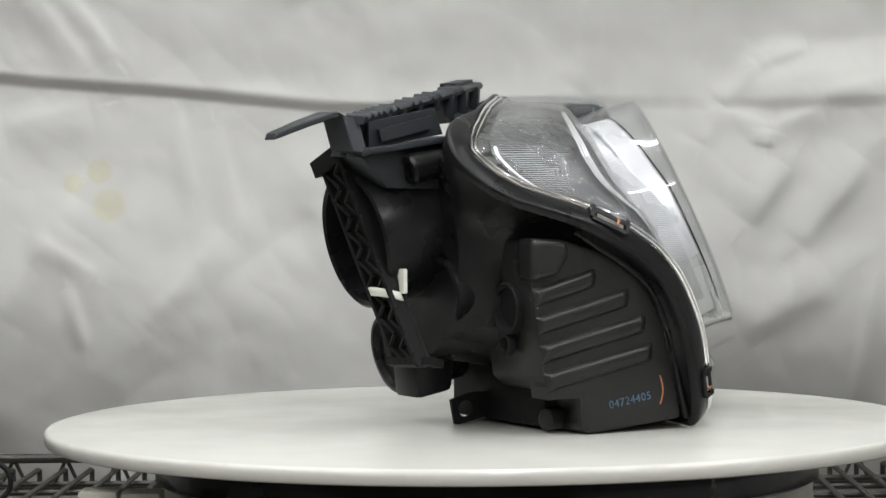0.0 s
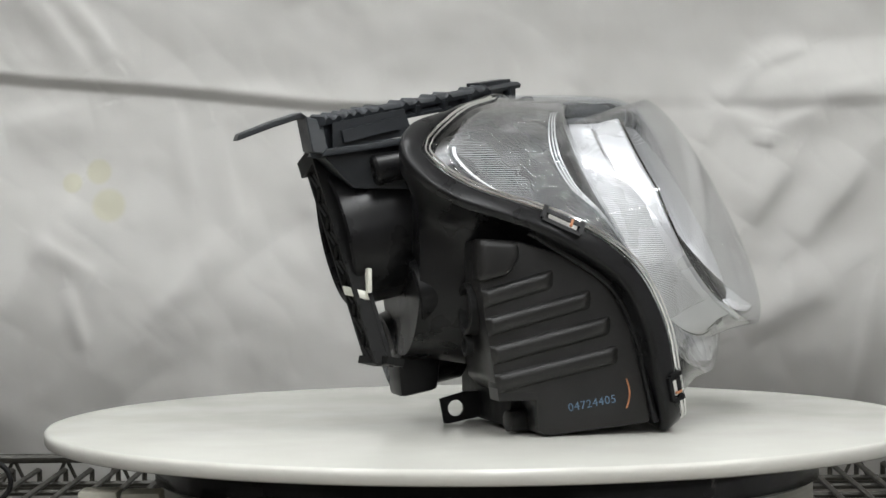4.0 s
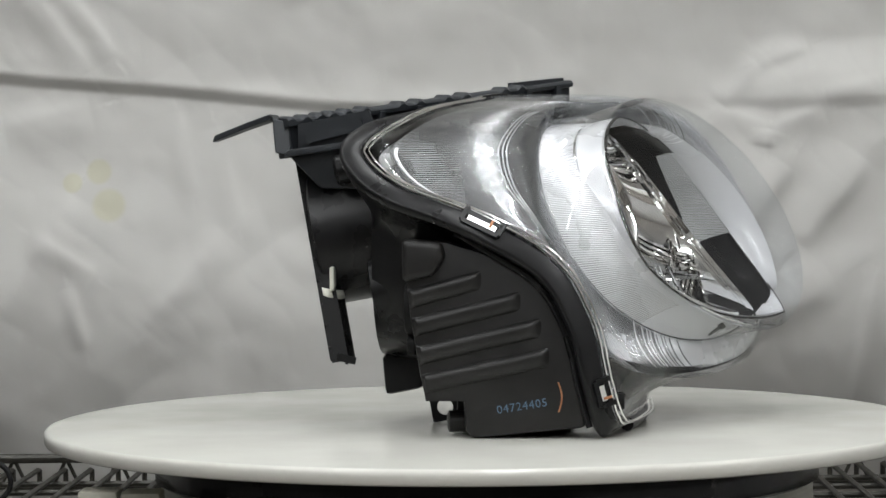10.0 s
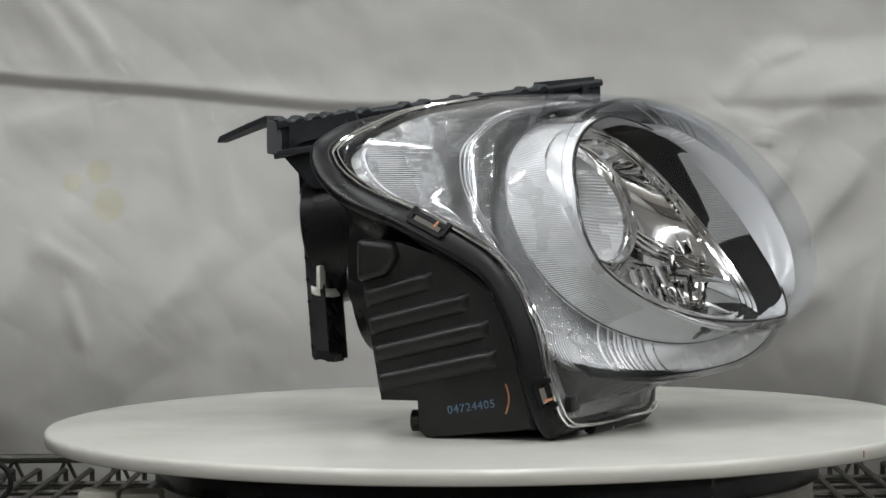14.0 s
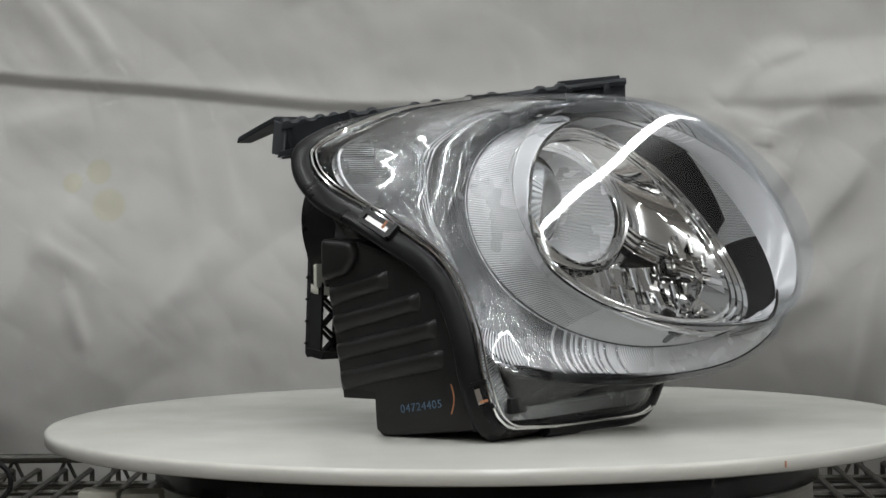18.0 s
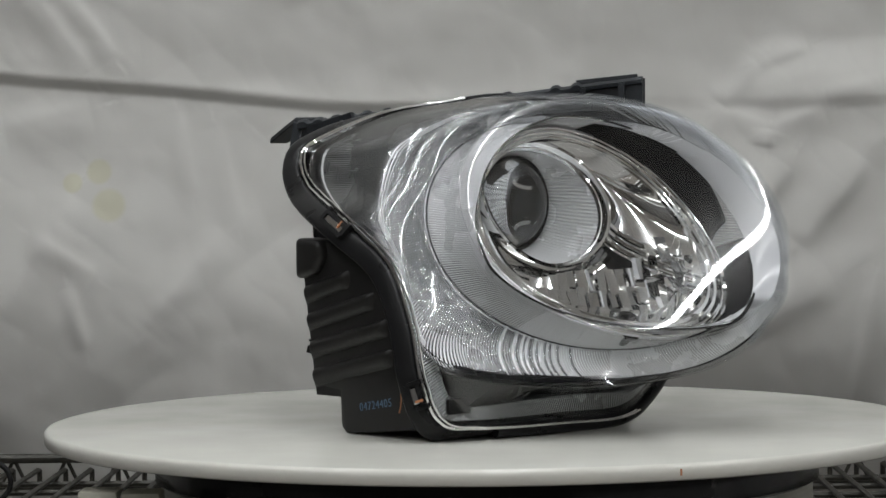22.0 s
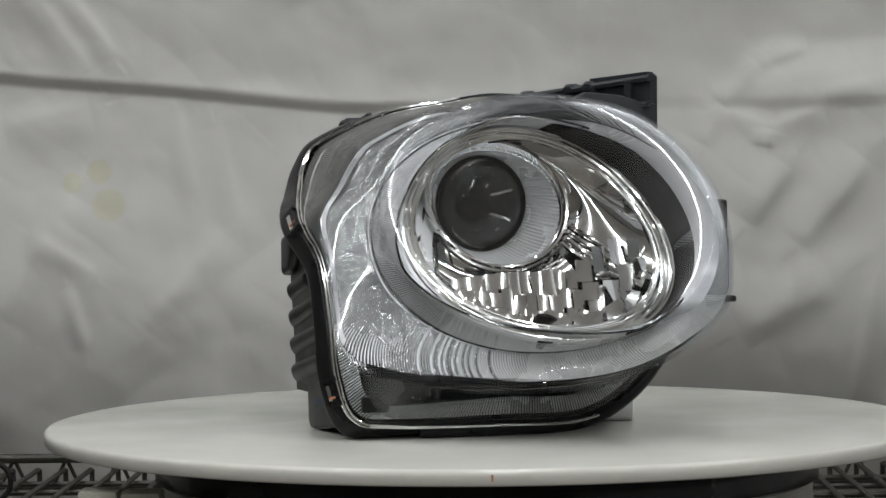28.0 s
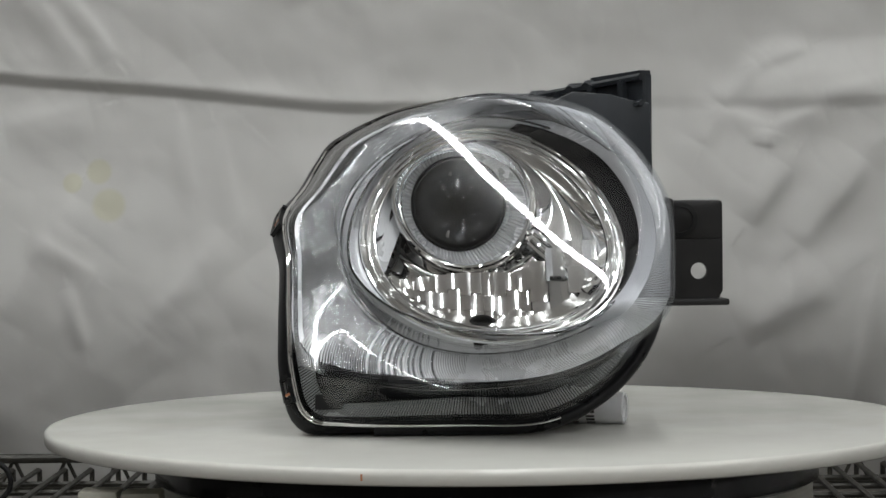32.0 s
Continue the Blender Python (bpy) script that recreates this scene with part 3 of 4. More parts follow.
        for k in range(8):
            a = 2 * pi * k / 8
            rows.append([V(*skin(p, s0 + 0.006 * w0 * cos(a), 3.4 + w0 * sin(a))) for p in [pa + (pb - pa) * j / 100 for j in range(101)]])
        grid_mesh(bm, rows, close_u=True)
        bmesh.ops.recalc_face_normals(bm, faces=bm.faces)
        part("bezel_ridge", bm, M_SILVER, lamp, "thin bright ridge")
    # small dark square in the lower corner
    bm = bmesh.new()
    box(bm, -121, -103, -100.5, -96.5, 18, 28)
    bevel_all(bm, 0.6, 1)
    part("corner_tab", bm, M_DARK, lamp, "small dark tab behind the lens")


def hood_pt(p, u):
    """Inner wall of the eye: u = 0 at its front lip, 1 at the chrome trim."""
    a, b = lip_pt(p), trim_loop(p, 1.01)
    q = a.lerp(b, u)
    q.y += 3 * sin(pi * u)
    return q


def lamp_hood(lamp):
    # grey wall on the outer and lower side; the inner side is open but for two black shades
    bm = bmesh.new()
    arc = [98 + 222 * j / 120 for j in range(121)]
    grid_mesh(bm, [[V(*hood_pt(p, u / 8)) for p in arc] for u in range(9)])
    ob = part("hood", bm, M_BEZELGREY, lamp, "smooth grey inner wall of the eye")
    ob.modifiers.new("thick", "SOLIDIFY").thickness = 0.001
    bm = bmesh.new()
    rows = []
    for k in range(8):
        a = 2 * pi * k / 8
        rows.append([V(*(hood_pt(p, 0) + Vector((0, 0.9 * cos(a), 0)) + (hood_pt(p, 0) - RING_C).normalized() * 0.9 * sin(a))) for p in STEPS])
    grid_mesh(bm, rows, close_u=True, close_v=True)
    part("lip_edge", bm, M_DARKCHROME, lamp, "dark bright edge line of the eye")
    for name, p0, p1 in (("shade_plate", -44, 17), ("top_shade", 17, 118)):
        bm = bmesh.new()
        rows = []
        for j in range(41):
            p = p0 + (p1 - p0) * j / 40
            inner = trim_loop(p, 0.99) + Vector((0, 2, 0))
            if name == "shade_plate":
                pts = [hood_pt(p, 0.03 + 0.93 * i / 7) for i in range(8)] + [inner]
            else:
                # flat shelf from the trim out to the side wall
                out = min((skin(p, s / 40, 5.0) for s in range(29 if p > 64 else 8, 40)), key=lambda q: abs(q.y - inner.y - 2 - 30 * cos(radians(p))))
                e = min(1.0, (118 - p) / 20.0)
                pts = [inner.lerp(out, e * (1 - i / 8)) + Vector((0, 3 * sin(pi * i / 8), 0)) for i in range(9)]
            rows.append([V(*q) for q in pts])
        grid_mesh(bm, rows)
        ob = part(name, bm, M_SHADE, lamp, "smooth black shade inside the eye")
        ob.modifiers.new("thick", "SOLIDIFY").thickness = 0.0012


def trim_pt(p, k, back):
    return trim_loop(p, k) + Vector((0, back, 0))


PROJ = Vector((-22.5, -59, 149))


pring = loop_of((-21.7, -81.4, 149.2), -13.9, 21.0, 54.5, 44.0, 49.5, -0.7, -2.6)


def inner_pt(p, u, sag):
    """Reflector surface from the trim (u = 0) to the projector ring (u = 1)."""
    a = trim_pt(p, 0.865, 5)
    b = pring(p, 0.99, -6)
    m = a.lerp(b, u)
    m.y += sag * 4 * u * (1 - u) * min(1.0, (a - b).length / 30.0)
    return m


def lamp_optics(lamp):
    # stepped chrome trim ring
    bm = bmesh.new()
    prof = ((1.0, 2), (1.0, -1.0), (0.992, -2.2), (0.98, -2.2), (0.972, 0.3), (0.962, 0.5), (0.955, -1.2), (0.942, -1.3), (0.934, 1.5), (0.924, 1.8), (0.918, 0.6), (0.908, 0.8), (0.9, 3), (0.888, 3.2), (0.88, 2.0), (0.872, 2.2), (0.865, 5.5))
    grid_mesh(bm, [[V(*trim_pt(p, k, b)) for p in STEPS] for k, b in prof], close_v=True)
    part("trim_ring", bm, M_CHROME, lamp, "stepped bright chrome trim ring", angle=25)
    # reflector sectors between trim and projector
    for name, p0, p1, sag, mat, rib, label in (("outer_reflector", 112, 222, 3, M_CONE, 0.3, "ribbed silver reflector side"),
                                               ("upper_reflector", -14, 112, 13, M_CHROME, 0, "smooth curved chrome reflector"),
                                               ("lower_reflector", 222, 346, 26, M_CHROME, 0, "deep chrome reflector floor")):
        bm = bmesh.new()
        n = 320 if rib else 80
        rows = []
        for i in range(15):
            rows.append([V(*(inner_pt(p0 + (p1 - p0) * j / n, i / 14, sag) + Vector((0, rib * (j % 2), 0)))) for j in range(n + 1)])
        grid_mesh(bm, rows)
        part(name, bm, mat, lamp, label, angle=70)
    # seams between the sectors
    for p in (112, 222, 200):
        bm = bmesh.new()
        wire(bm, [inner_pt(p + 6 * sin(3 * i / 10), i / 10, 6) + Vector((0, -1, 0)) for i in range(11)], 1.1, 6)
        part("reflector_seam", bm, M_DARK, lamp, "dark joint line")
    # faceted lower reflector: columns of small curved mirrors
    rnd = random.Random(4)
    refl = new("facet_reflector")
    refl.parent = lamp
    refl["label"] = "chrome reflector of many small curved facets"
    edges = [-66 + 7.3 * k for k in range(12)] + [25.5, 38, 49, 58]
    for i in range(len(edges) - 1):
        x0, x1 = edges[i], edges[i + 1]
        cx, hx = (x0 + x1) / 2, (x1 - x0) / 2
        low = 67.5 + 0.0062 * (cx + 8) ** 2 + (0.22 * cx if cx > 0 else 0)
        top = 106 + (0.7 * (cx - 10) if cx > 10 else 0) - (0.12 * (-cx - 30) if cx < -30 else 0)
        top = min(top, 126)
        rowsn = 3 if cx < 20 else 2
        turn = rnd.uniform(-0.2, 0.2) + cx * 0.005
        cuts = [low + (top - low) * (k + (rnd.uniform(-0.18, 0.18) if 0 < k < rowsn else 0)) / rowsn for k in range(rowsn + 1)]
        for j in range(rowsn):
            z0, z1 = cuts[j], cuts[j + 1]
            zc, hz = (z0 + z1) / 2, (z1 - z0) / 2
            up = (zc - low) / 36.0
            y = chrome_y(cx, low) + 9 + 34 * up + 6 * (1 - (cx / 80.0) ** 2)
            tilt, yaw = rnd.uniform(-0.12, 0.12) + 0.36, rnd.uniform(-0.08, 0.08) + turn
            bm = bmesh.new()
            rows = []
            for b in range(6):
                row = []
                for a in range(6):
                    u, w = a / 2.5 - 1, b / 2.5 - 1
                    dy = 0.24 * (1 - u * u) * hx / 4 + 0.07 * (1 - w * w) + tilt * w * hz + yaw * u * hx
                    row.append(V(cx + u * hx, y + dy, zc + w * hz))
                rows.append(row)
            grid_mesh(bm, rows)
            part("facet", bm, M_FACET, refl)
    # stepped chrome ridges running from the projector to the trim
    for k in range(3):
        bm = bmesh.new()
        pts = [inner_pt(4 - 6.5 * k, 0.98 - 0.9 * i / 16, 13) + Vector((0, -2.0, 0)) for i in range(17)]
        wire(bm, pts, 1.7, 8)
        part("chrome_step", bm, M_CHROME, lamp, "stepped chrome ridge")
    # projector: ring, ribbed cone, glass, dark chamber
    f = (0, -1, 0)
    bm = bmesh.new()
    rows = []
    n = 96
    for r, h in ((1.0, -6), (1.005, 0), (0.99, 3.0), (0.965, 4.2), (0.935, 3.6), (0.915, 1.5), (0.9, -1), (0.885, -1.4), (0.87, -4)):
        rows.append([V(*pring(360 * k / n, r, h)) for k in range(n)])
    grid_mesh(bm, rows, close_v=True)
    part("projector_ring", bm, M_CHROME, lamp, "bright chrome ring round the projector", angle=30)
    bm = bmesh.new()
    rows = []
    n = 190
    for i in range(9):
        u = i / 8
        row = []
        for k in range(n):
            a = 2 * pi * k / n
            A = pring(360 * k / n + 17.2, 0.872 + (0.011 if k % 2 else -0.011), -4)
            r1 = 31.0 + (0.5 if k % 2 else -0.5)
            B = PROJ + Vector((r1 * cos(a), 6, r1 * sin(a)))
            q = A.lerp(B, u)
            c = PROJ
            q += (q - Vector((c.x, q.y, c.z))).normalized() * 1.5 * sin(pi * u)
            row.append(V(*q))
        rows.append(row)
    grid_mesh(bm, rows, close_v=True)
    part("projector_cone", bm, M_CONE, lamp, "ribbed silver cone", angle=25)
    bm = bmesh.new()
    tube(bm, ((31.8, -4), (31.8, -8), (29.8, -9), (29.5, -4), (30.3, -2.6), (31.8, -4)), PROJ, f, 72)
    part("lens_holder", bm, M_DARK, lamp, "black lens holder")
    bm = bmesh.new()
    tube(bm, ((0, 12), (8, 11.3), (15, 9.0), (21, 5.2), (26, 0.6), (29, -4.2), (29.4, -6.5), (27, -7.5), (0, -7.5)), PROJ, f, 64)
    part("projector_lens", bm, M_GLASS, lamp, "thick convex glass projector lens")
    bm = bmesh.new()
    tube(bm, ((31.5, -8), (33, -22), (31, -40), (22, -58), (0, -66)), PROJ, f, 48)
    part("projector_chamber", bm, M_DARKCHROME, lamp, "dark projector chamber")
    # made-up chrome fins that draw the bright strokes reflected in the glass
    for k in range(9):
        a = 2 * pi * k / 9 + 0.3
        bm = bmesh.new()
        beam(bm, PROJ + Vector((11 * cos(a), 22, 11 * sin(a))), PROJ + Vector((19 * cos(a), 17, 19 * sin(a))), 1.1, 2.4, Vector((0, 1, 0)))
        part("glint_fin", bm, M_CHROME, lamp, "thin chrome fin added for glints in the glass")
    bm = bmesh.new()
    tube(bm, ((5, -34), (6, -35), (6, -39), (0, -40)), PROJ + Vector((3, 0, 1)), f, 32)
    part("bulb_shield", bm, M_DARKCHROME, lamp, "small dark metal bulb shield")
    bm = bmesh.new()
    tube(bm, ((9, 0), (10.2, 1), (10, -3), (8.6, -3.5), (8.4, -12), (0, -13)), (-18, -158, 72), (0, -0.8, 0.6), 32)
    part("bulb_socket", bm, M_DARK, lamp, "dark round bulb socket")


def build_body(lamp):
    # flange
    bm = bmesh.new()
    rows = []
    for off, up in ((1.5, -4), (-0.5, -1), (0, 1.0), (1.5, 1.8), (11.5, 2.0), (13.4, 1.4), (14.2, 0), (14.2, -4)):
        row = []
        for p in STEPS:
            d, t = flange_dir(p)
            nrm = t.cross(d)
            s = seam(p)
            if nrm.dot(s - Vector((-20, s.y, 110))) < 0:
                nrm = -nrm
            k = flange_width(p)
            row.append(V(*(s + d * (off * k) + nrm * (up * (0.4 + 0.6 * k)))))
        rows.append(row)
    grid_mesh(bm, rows, close_v=True)
    bmesh.ops.recalc_face_normals(bm, faces=bm.faces)
    part("flange", bm, M_HOUSING, lamp, "satin black seam flange", angle=50)
    # thick lower rim on the inner side
    bm = bmesh.new()
    pts = []
    for k in range(51):
        q = seam(262 + 92 * k / 50)
        r = Vector((q.x + 20, 0, q.z - 110)).normalized()
        pts.append(q + r * 2.6 + Vector((0, 2, 0)))
    wire(bm, pts, 4.6, 10)
    part("lower_rim", bm, M_HOUSING, lamp, "thick black lower rim")
    # chrome bars standing in for glints of the clear lens along the seam
    for off, size in ((-2.2, 1.0), (-5.2, 0.7)):
        bm = bmesh.new()
        rows = []
        for k in range(6):
            a = 2 * pi * k / 6
            row = []
            for p in [98 + 200 * j / 130 for j in range(131)]:
                d, t = flange_dir(p)
                nrm = t.cross(d)
                if nrm.dot(seam(p) - Vector((-20, seam(p).y, 110))) < 0:
                    nrm = -nrm
                wob = 0.5 * noise.noise(Vector((p * 0.35, off, 0.0)))
                row.append(V(*(seam(p) + d * (off + wob + size * cos(a)) + nrm * (0.9 + size * sin(a)))))
            rows.append(row)
        grid_mesh(bm, rows, close_u=True)
        bmesh.ops.recalc_face_normals(bm, faces=bm.faces)
        part("edge_glint", bm, M_CHROME, lamp, "chrome lines in place of glints along the lens edge")
    # shell behind the flange
    bm = bmesh.new()
    rows = []
    for u in (0, 0.03, 0.1, 0.25, 0.5, 0.75, 1.0):
        row = []
        for p in STEPS:
            d, t = flange_dir(p)
            a = seam(p) + d * (14 * flange_width(p))
            q = Vector((a.x, 0, a.z)) - Vector((-28, 0, 112))
            q.normalize()
            b = Vector((-28 + 58 * q.x, 66, 112 + 66 * q.z))
            w = u ** 0.55
            row.append(V(a.x + (b.x - a.x) * w - 2 * q.x, a.y + (b.y - a.y) * u, a.z + (b.z - a.z) * w - 2 * q.z))
        rows.append(row)
    vs = grid_mesh(bm, rows, close_v=True)
    bm.faces.new(vs[-1])
    bmesh.ops.recalc_face_normals(bm, faces=bm.faces)
    part("housing", bm, M_HOUSING, lamp, "black moulded rear housing")
    # side box with ribs
    bm = bmesh.new()
    prism(bm, ((40, 126), (12, 126), (-14, 118), (-40, 104), (-58, 84), (-68, 58), (-74, 30), (-76, 7), (-5, 0), (1, 4), (2, 27), (22, 29), (29, 36), (36, 80)), 0, -127.5, -60)
    bevel_all(bm, 4)
    part("ballast_box", bm, M_BLACK, lamp, "black side box")
    bm = bmesh.new()
    ribs = ((38, 95.5, -11, 108.5), (34, 78, -36, 95), (30, 60, -49, 78), (27, 42, -54, 59))
    rows = []
    for j in range(150):
        z = 24 + 90 * j / 149
        y0 = 26 + 14 * (z - 24) / 90
        row = [V(-108, y0 + 0.5, z)]
        for i in range(70):
            y = y0 - (y0 + 60) * (i / 69) ** 1.1
            h = 0.0
            for ya, za, yb, zb in ribs:
                v = (za + (zb - za) * (y - ya) / (yb - ya) - z) / 17.5
                w = 1 - ((v - 0.3) / (0.27 if v < 0.3 else 0.45)) ** 2
                if w > 0:
                    h = max(h, 4.2 * w ** 0.6 * step((y - yb) / 7.0) ** 0.5)
            h *= 0.25 + 0.75 * step((y0 - y) / 3.0)
            row.append(V(-126.9 - h, y, z))
        rows.append(row)
    grid_mesh(bm, rows)
    bmesh.ops.recalc_face_normals(bm, faces=bm.faces)
    part("ribbed_panel", bm, M_BLACK, lamp, "corrugated side panel with four ribs", angle=60)
    # stamped number and marker stroke
    cu = bpy.data.curves.new("stamp", "FONT")
    cu.body, cu.size, cu.extrude, cu.align_x = "04724405", 0.0074, 0.0001, "LEFT"
    cu.space_character = 1.12
    tmp = new("stamp", cu)
    dg = bpy.context.evaluated_depsgraph_get()
    me = bpy.data.meshes.new_from_object(tmp.evaluated_get(dg))
    bpy.data.objects.remove(tmp)
    me.materials.clear()
    me.materials.append(M_BLUEINK)
    st = new("stamped_number", me)
    st.parent = lamp
    st["label"] = "pale blue stamped digits 04724405"
    st.matrix_basis = Matrix.Translation(V(-127.8, -20, 16)) @ pose(0, 0, 0, 90, 0, -90) @ pose(0, 0, 0, 0, 0, 9)
    bm = bmesh.new()
    prism(bm, [(-58.5 - 2.2 * sin(pi * i / 8), 17 + 19 * i / 8) for i in range(9)] + [(-59.6 - 2.2 * sin(pi * i / 8), 17 + 19 * i / 8) for i in range(8, -1, -1)], 0, -127.75, -127.3)
    part("marker_stroke", bm, M_ORANGE, lamp, "orange marker stroke")
    # rear caps
    back = Vector((0, 0.98, -0.2))
    bm = bmesh.new()
    tube(bm, ((40, -60), (46, -56), (46.5, -20), (46, 0), (44, 1.5), (41.5, 0), (41, -14), (38, -16), (0, -16)), (-18, 107, 126), back, 64)
    part("rear_cap", bm, M_HOUSING, lamp, "large round black rear cap")
    bm = bmesh.new()
    tube(bm, ((24, -50), (28, -46), (28.5, -6), (27, 0), (24, 0.5), (22, -4), (0, -5)), (14, 66, 47), back, 48)
    part("rear_cap", bm, M_HOUSING, lamp, "smaller round black rear cap")
    bm = bmesh.new()
    tube(bm, ((9, -24), (10.5, 0), (9, 2), (5.5, 2), (5, -2), (0, -2)), (-64, 90, 172), back, 32)
    part("adjuster", bm, M_HOUSING, lamp, "round aiming adjuster")
    bm = bmesh.new()
    tube(bm, ((17, -30), (22, -26), (22.5, 0), (20, 1), (18, -2), (0, -3)), (-62, 66, 92), back, 40)
    part("rear_boss", bm, M_HOUSING, lamp, "black rear boss")
    bm = bmesh.new()
    tube(bm, ((5.5, 0), (7, 1.5), (7, 16), (5, 17), (0, 17)), (-100, -2, 9), (-0.2, 1, 0), 24)
    part("foot_boss", bm, M_BLACK, lamp)
    bm = bmesh.new()
    tube(bm, ((17, -6), (17, 1.5), (15.5, 2.6), (13.5, 1.5), (13, -7), (0, -8)), (-99, 39, 82), (0, 1, 0), 32)
    part("oval_recess", bm, M_DARK, lamp, "dark round recess")
    bm = bmesh.new()
    tube(bm, ((7, -3), (7, 1.5), (5, 2), (4.5, -3), (0, -4)), (-97, 39, 58), (0, 1, 0), 24)
    part("small_recess", bm, M_DARK, lamp)
    bm = bmesh.new()
    prism(bm, ((40, 100), (20, 104), (12, 116), (14, 126), (40, 128)), 0, -134, -112)
    bevel_all(bm, 5, 3)
    part("corner_boss", bm, M_BLACK, lamp)
    bm = bmesh.new()
    prism(bm, ((66, 19), (40, 24), (36, 60), (60, 58), (68, 44)), 0, -26, 8)
    bevel_all(bm, 4, 2)
    part("cap_bracket", bm, M_HOUSING, lamp)
    for dx, dz, hgt in ((0, 0, 9), (9, -3, 7)):
        bm = bmesh.new()
        box(bm, -14 + dx, -7 + dx, 90, 104, 172 + dz, 172 + dz + hgt)
        bevel_all(bm, 1.5)
        part("ivory_clip", bm, M_IVORY, lamp, "small ivory nylon clip")
    bm = bmesh.new()
    pts = []
    for k in range(41):
        p = 186 + 56 * k / 40
        dd, t = flange_dir(p)
        q = seam(p) + dd * 19
        pts.append((max(q.x, -130.0) + 1.5, q.y, q.z))
    wire(bm, pts, 2.2, 8)
    part("flange_bead", bm, M_HOUSING, lamp)
    # strut lattice
    strut = new("strut")
    strut.parent = lamp
    strut["label"] = "black lattice shipping strut"
    top, bot = Vector((-14, 119, 178)), Vector((-62, 89, 46))
    d = (bot - top).normalized()
    sx, sy = Vector((1, 0, 0)), Vector((0, 1, 0.22)).normalized()
    W, T = 15.0, 5.0
    for ox, oy in ((-W, -T), (W, -T), (-W, T), (W, T)):
        bm = bmesh.new()
        beam(bm, top + sx * ox + sy * oy, bot + sx * ox + sy * oy, 2.8, 2.8, sy)
        part("rail", bm, M_DARK, strut)
    for ox in (-W, W):
        bm = bmesh.new()
        beam(bm, top + sx * ox, bot + sx * ox, 1.6, T * 2, sy)
        part("side_web", bm, M_DARK, strut)
    bm = bmesh.new()
    beam(bm, top - sy * 1.5, top + (bot - top) * 0.62 - sy * 1.5, W * 2, 2, sy)
    part("web", bm, M_DARK, strut)
    L = (bot - top).length
    for i in range(14):
        a = top + d * (L * i / 14)
        b = top + d * (L * (i + 1) / 14)
        for oy in (-T, T):
            for s in (-1, 1):
                bm = bmesh.new()
                q = 0 if (i + (s > 0)) % 2 else 1
                beam(bm, a + sx * W * s * q + sy * oy, b + sx * W * s * (1 - q) + sy * oy, 2.2, 2, sy)
                part("brace", bm, M_DARK, strut)
    for i in range(9):
        a = top + d * (L * (i + 0.5) / 9)
        bm = bmesh.new()
        beam(bm, a - sx * (W + 1) + sy * T, a - sx * (W + 3.2) + sy * (T + 0.5), 1.2, 1.6)
        part("burr", bm, M_DARK, strut)
    bm = bmesh.new()
    beam(bm, top - d * 7 + sx * 3, top + d * 4 + sx * 3, W * 2 + 6, T * 2 + 3, sy)
    part("head", bm, M_DARK, strut)
    bm = bmesh.new()
    beam(bm, bot + Vector((20, 4, 0)), bot + Vector((-22, -6, 2)), 5, 12, sy)
    part("foot", bm, M_DARK, strut)
    # cable tie
    tie = new("cable_tie")
    tie.parent = lamp
    tie["label"] = "ivory nylon cable tie"
    c = top + d * (L * 0.66)
    hw = W + 2.5
    bm = bmesh.new()
    rows = []
    for h in (-3, 3):
        rows.append([V(*(c + d * h + sx * (hw * cos(2 * pi * k / 20)) + sy * (9 * sin(2 * pi * k / 20)))) for k in range(20)])
    grid_mesh(bm, rows, close_v=True)
    ob = part("strap", bm, M_IVORY, tie)
    ob.modifiers.new("thick", "SOLIDIFY").thickness = 0.0014
    bm = bmesh.new()
    box(bm, -66, -56, 94, 97, 92, 108)
    bevel_all(bm, 1)
    part("tail", bm, M_IVORY, tie)
    bm = bmesh.new()
    box(bm, -58, -38, 95.5, 97.2, 109, 121)
    bevel_all(bm, 0.5)
    part("tag", bm, M_IVORY, tie)


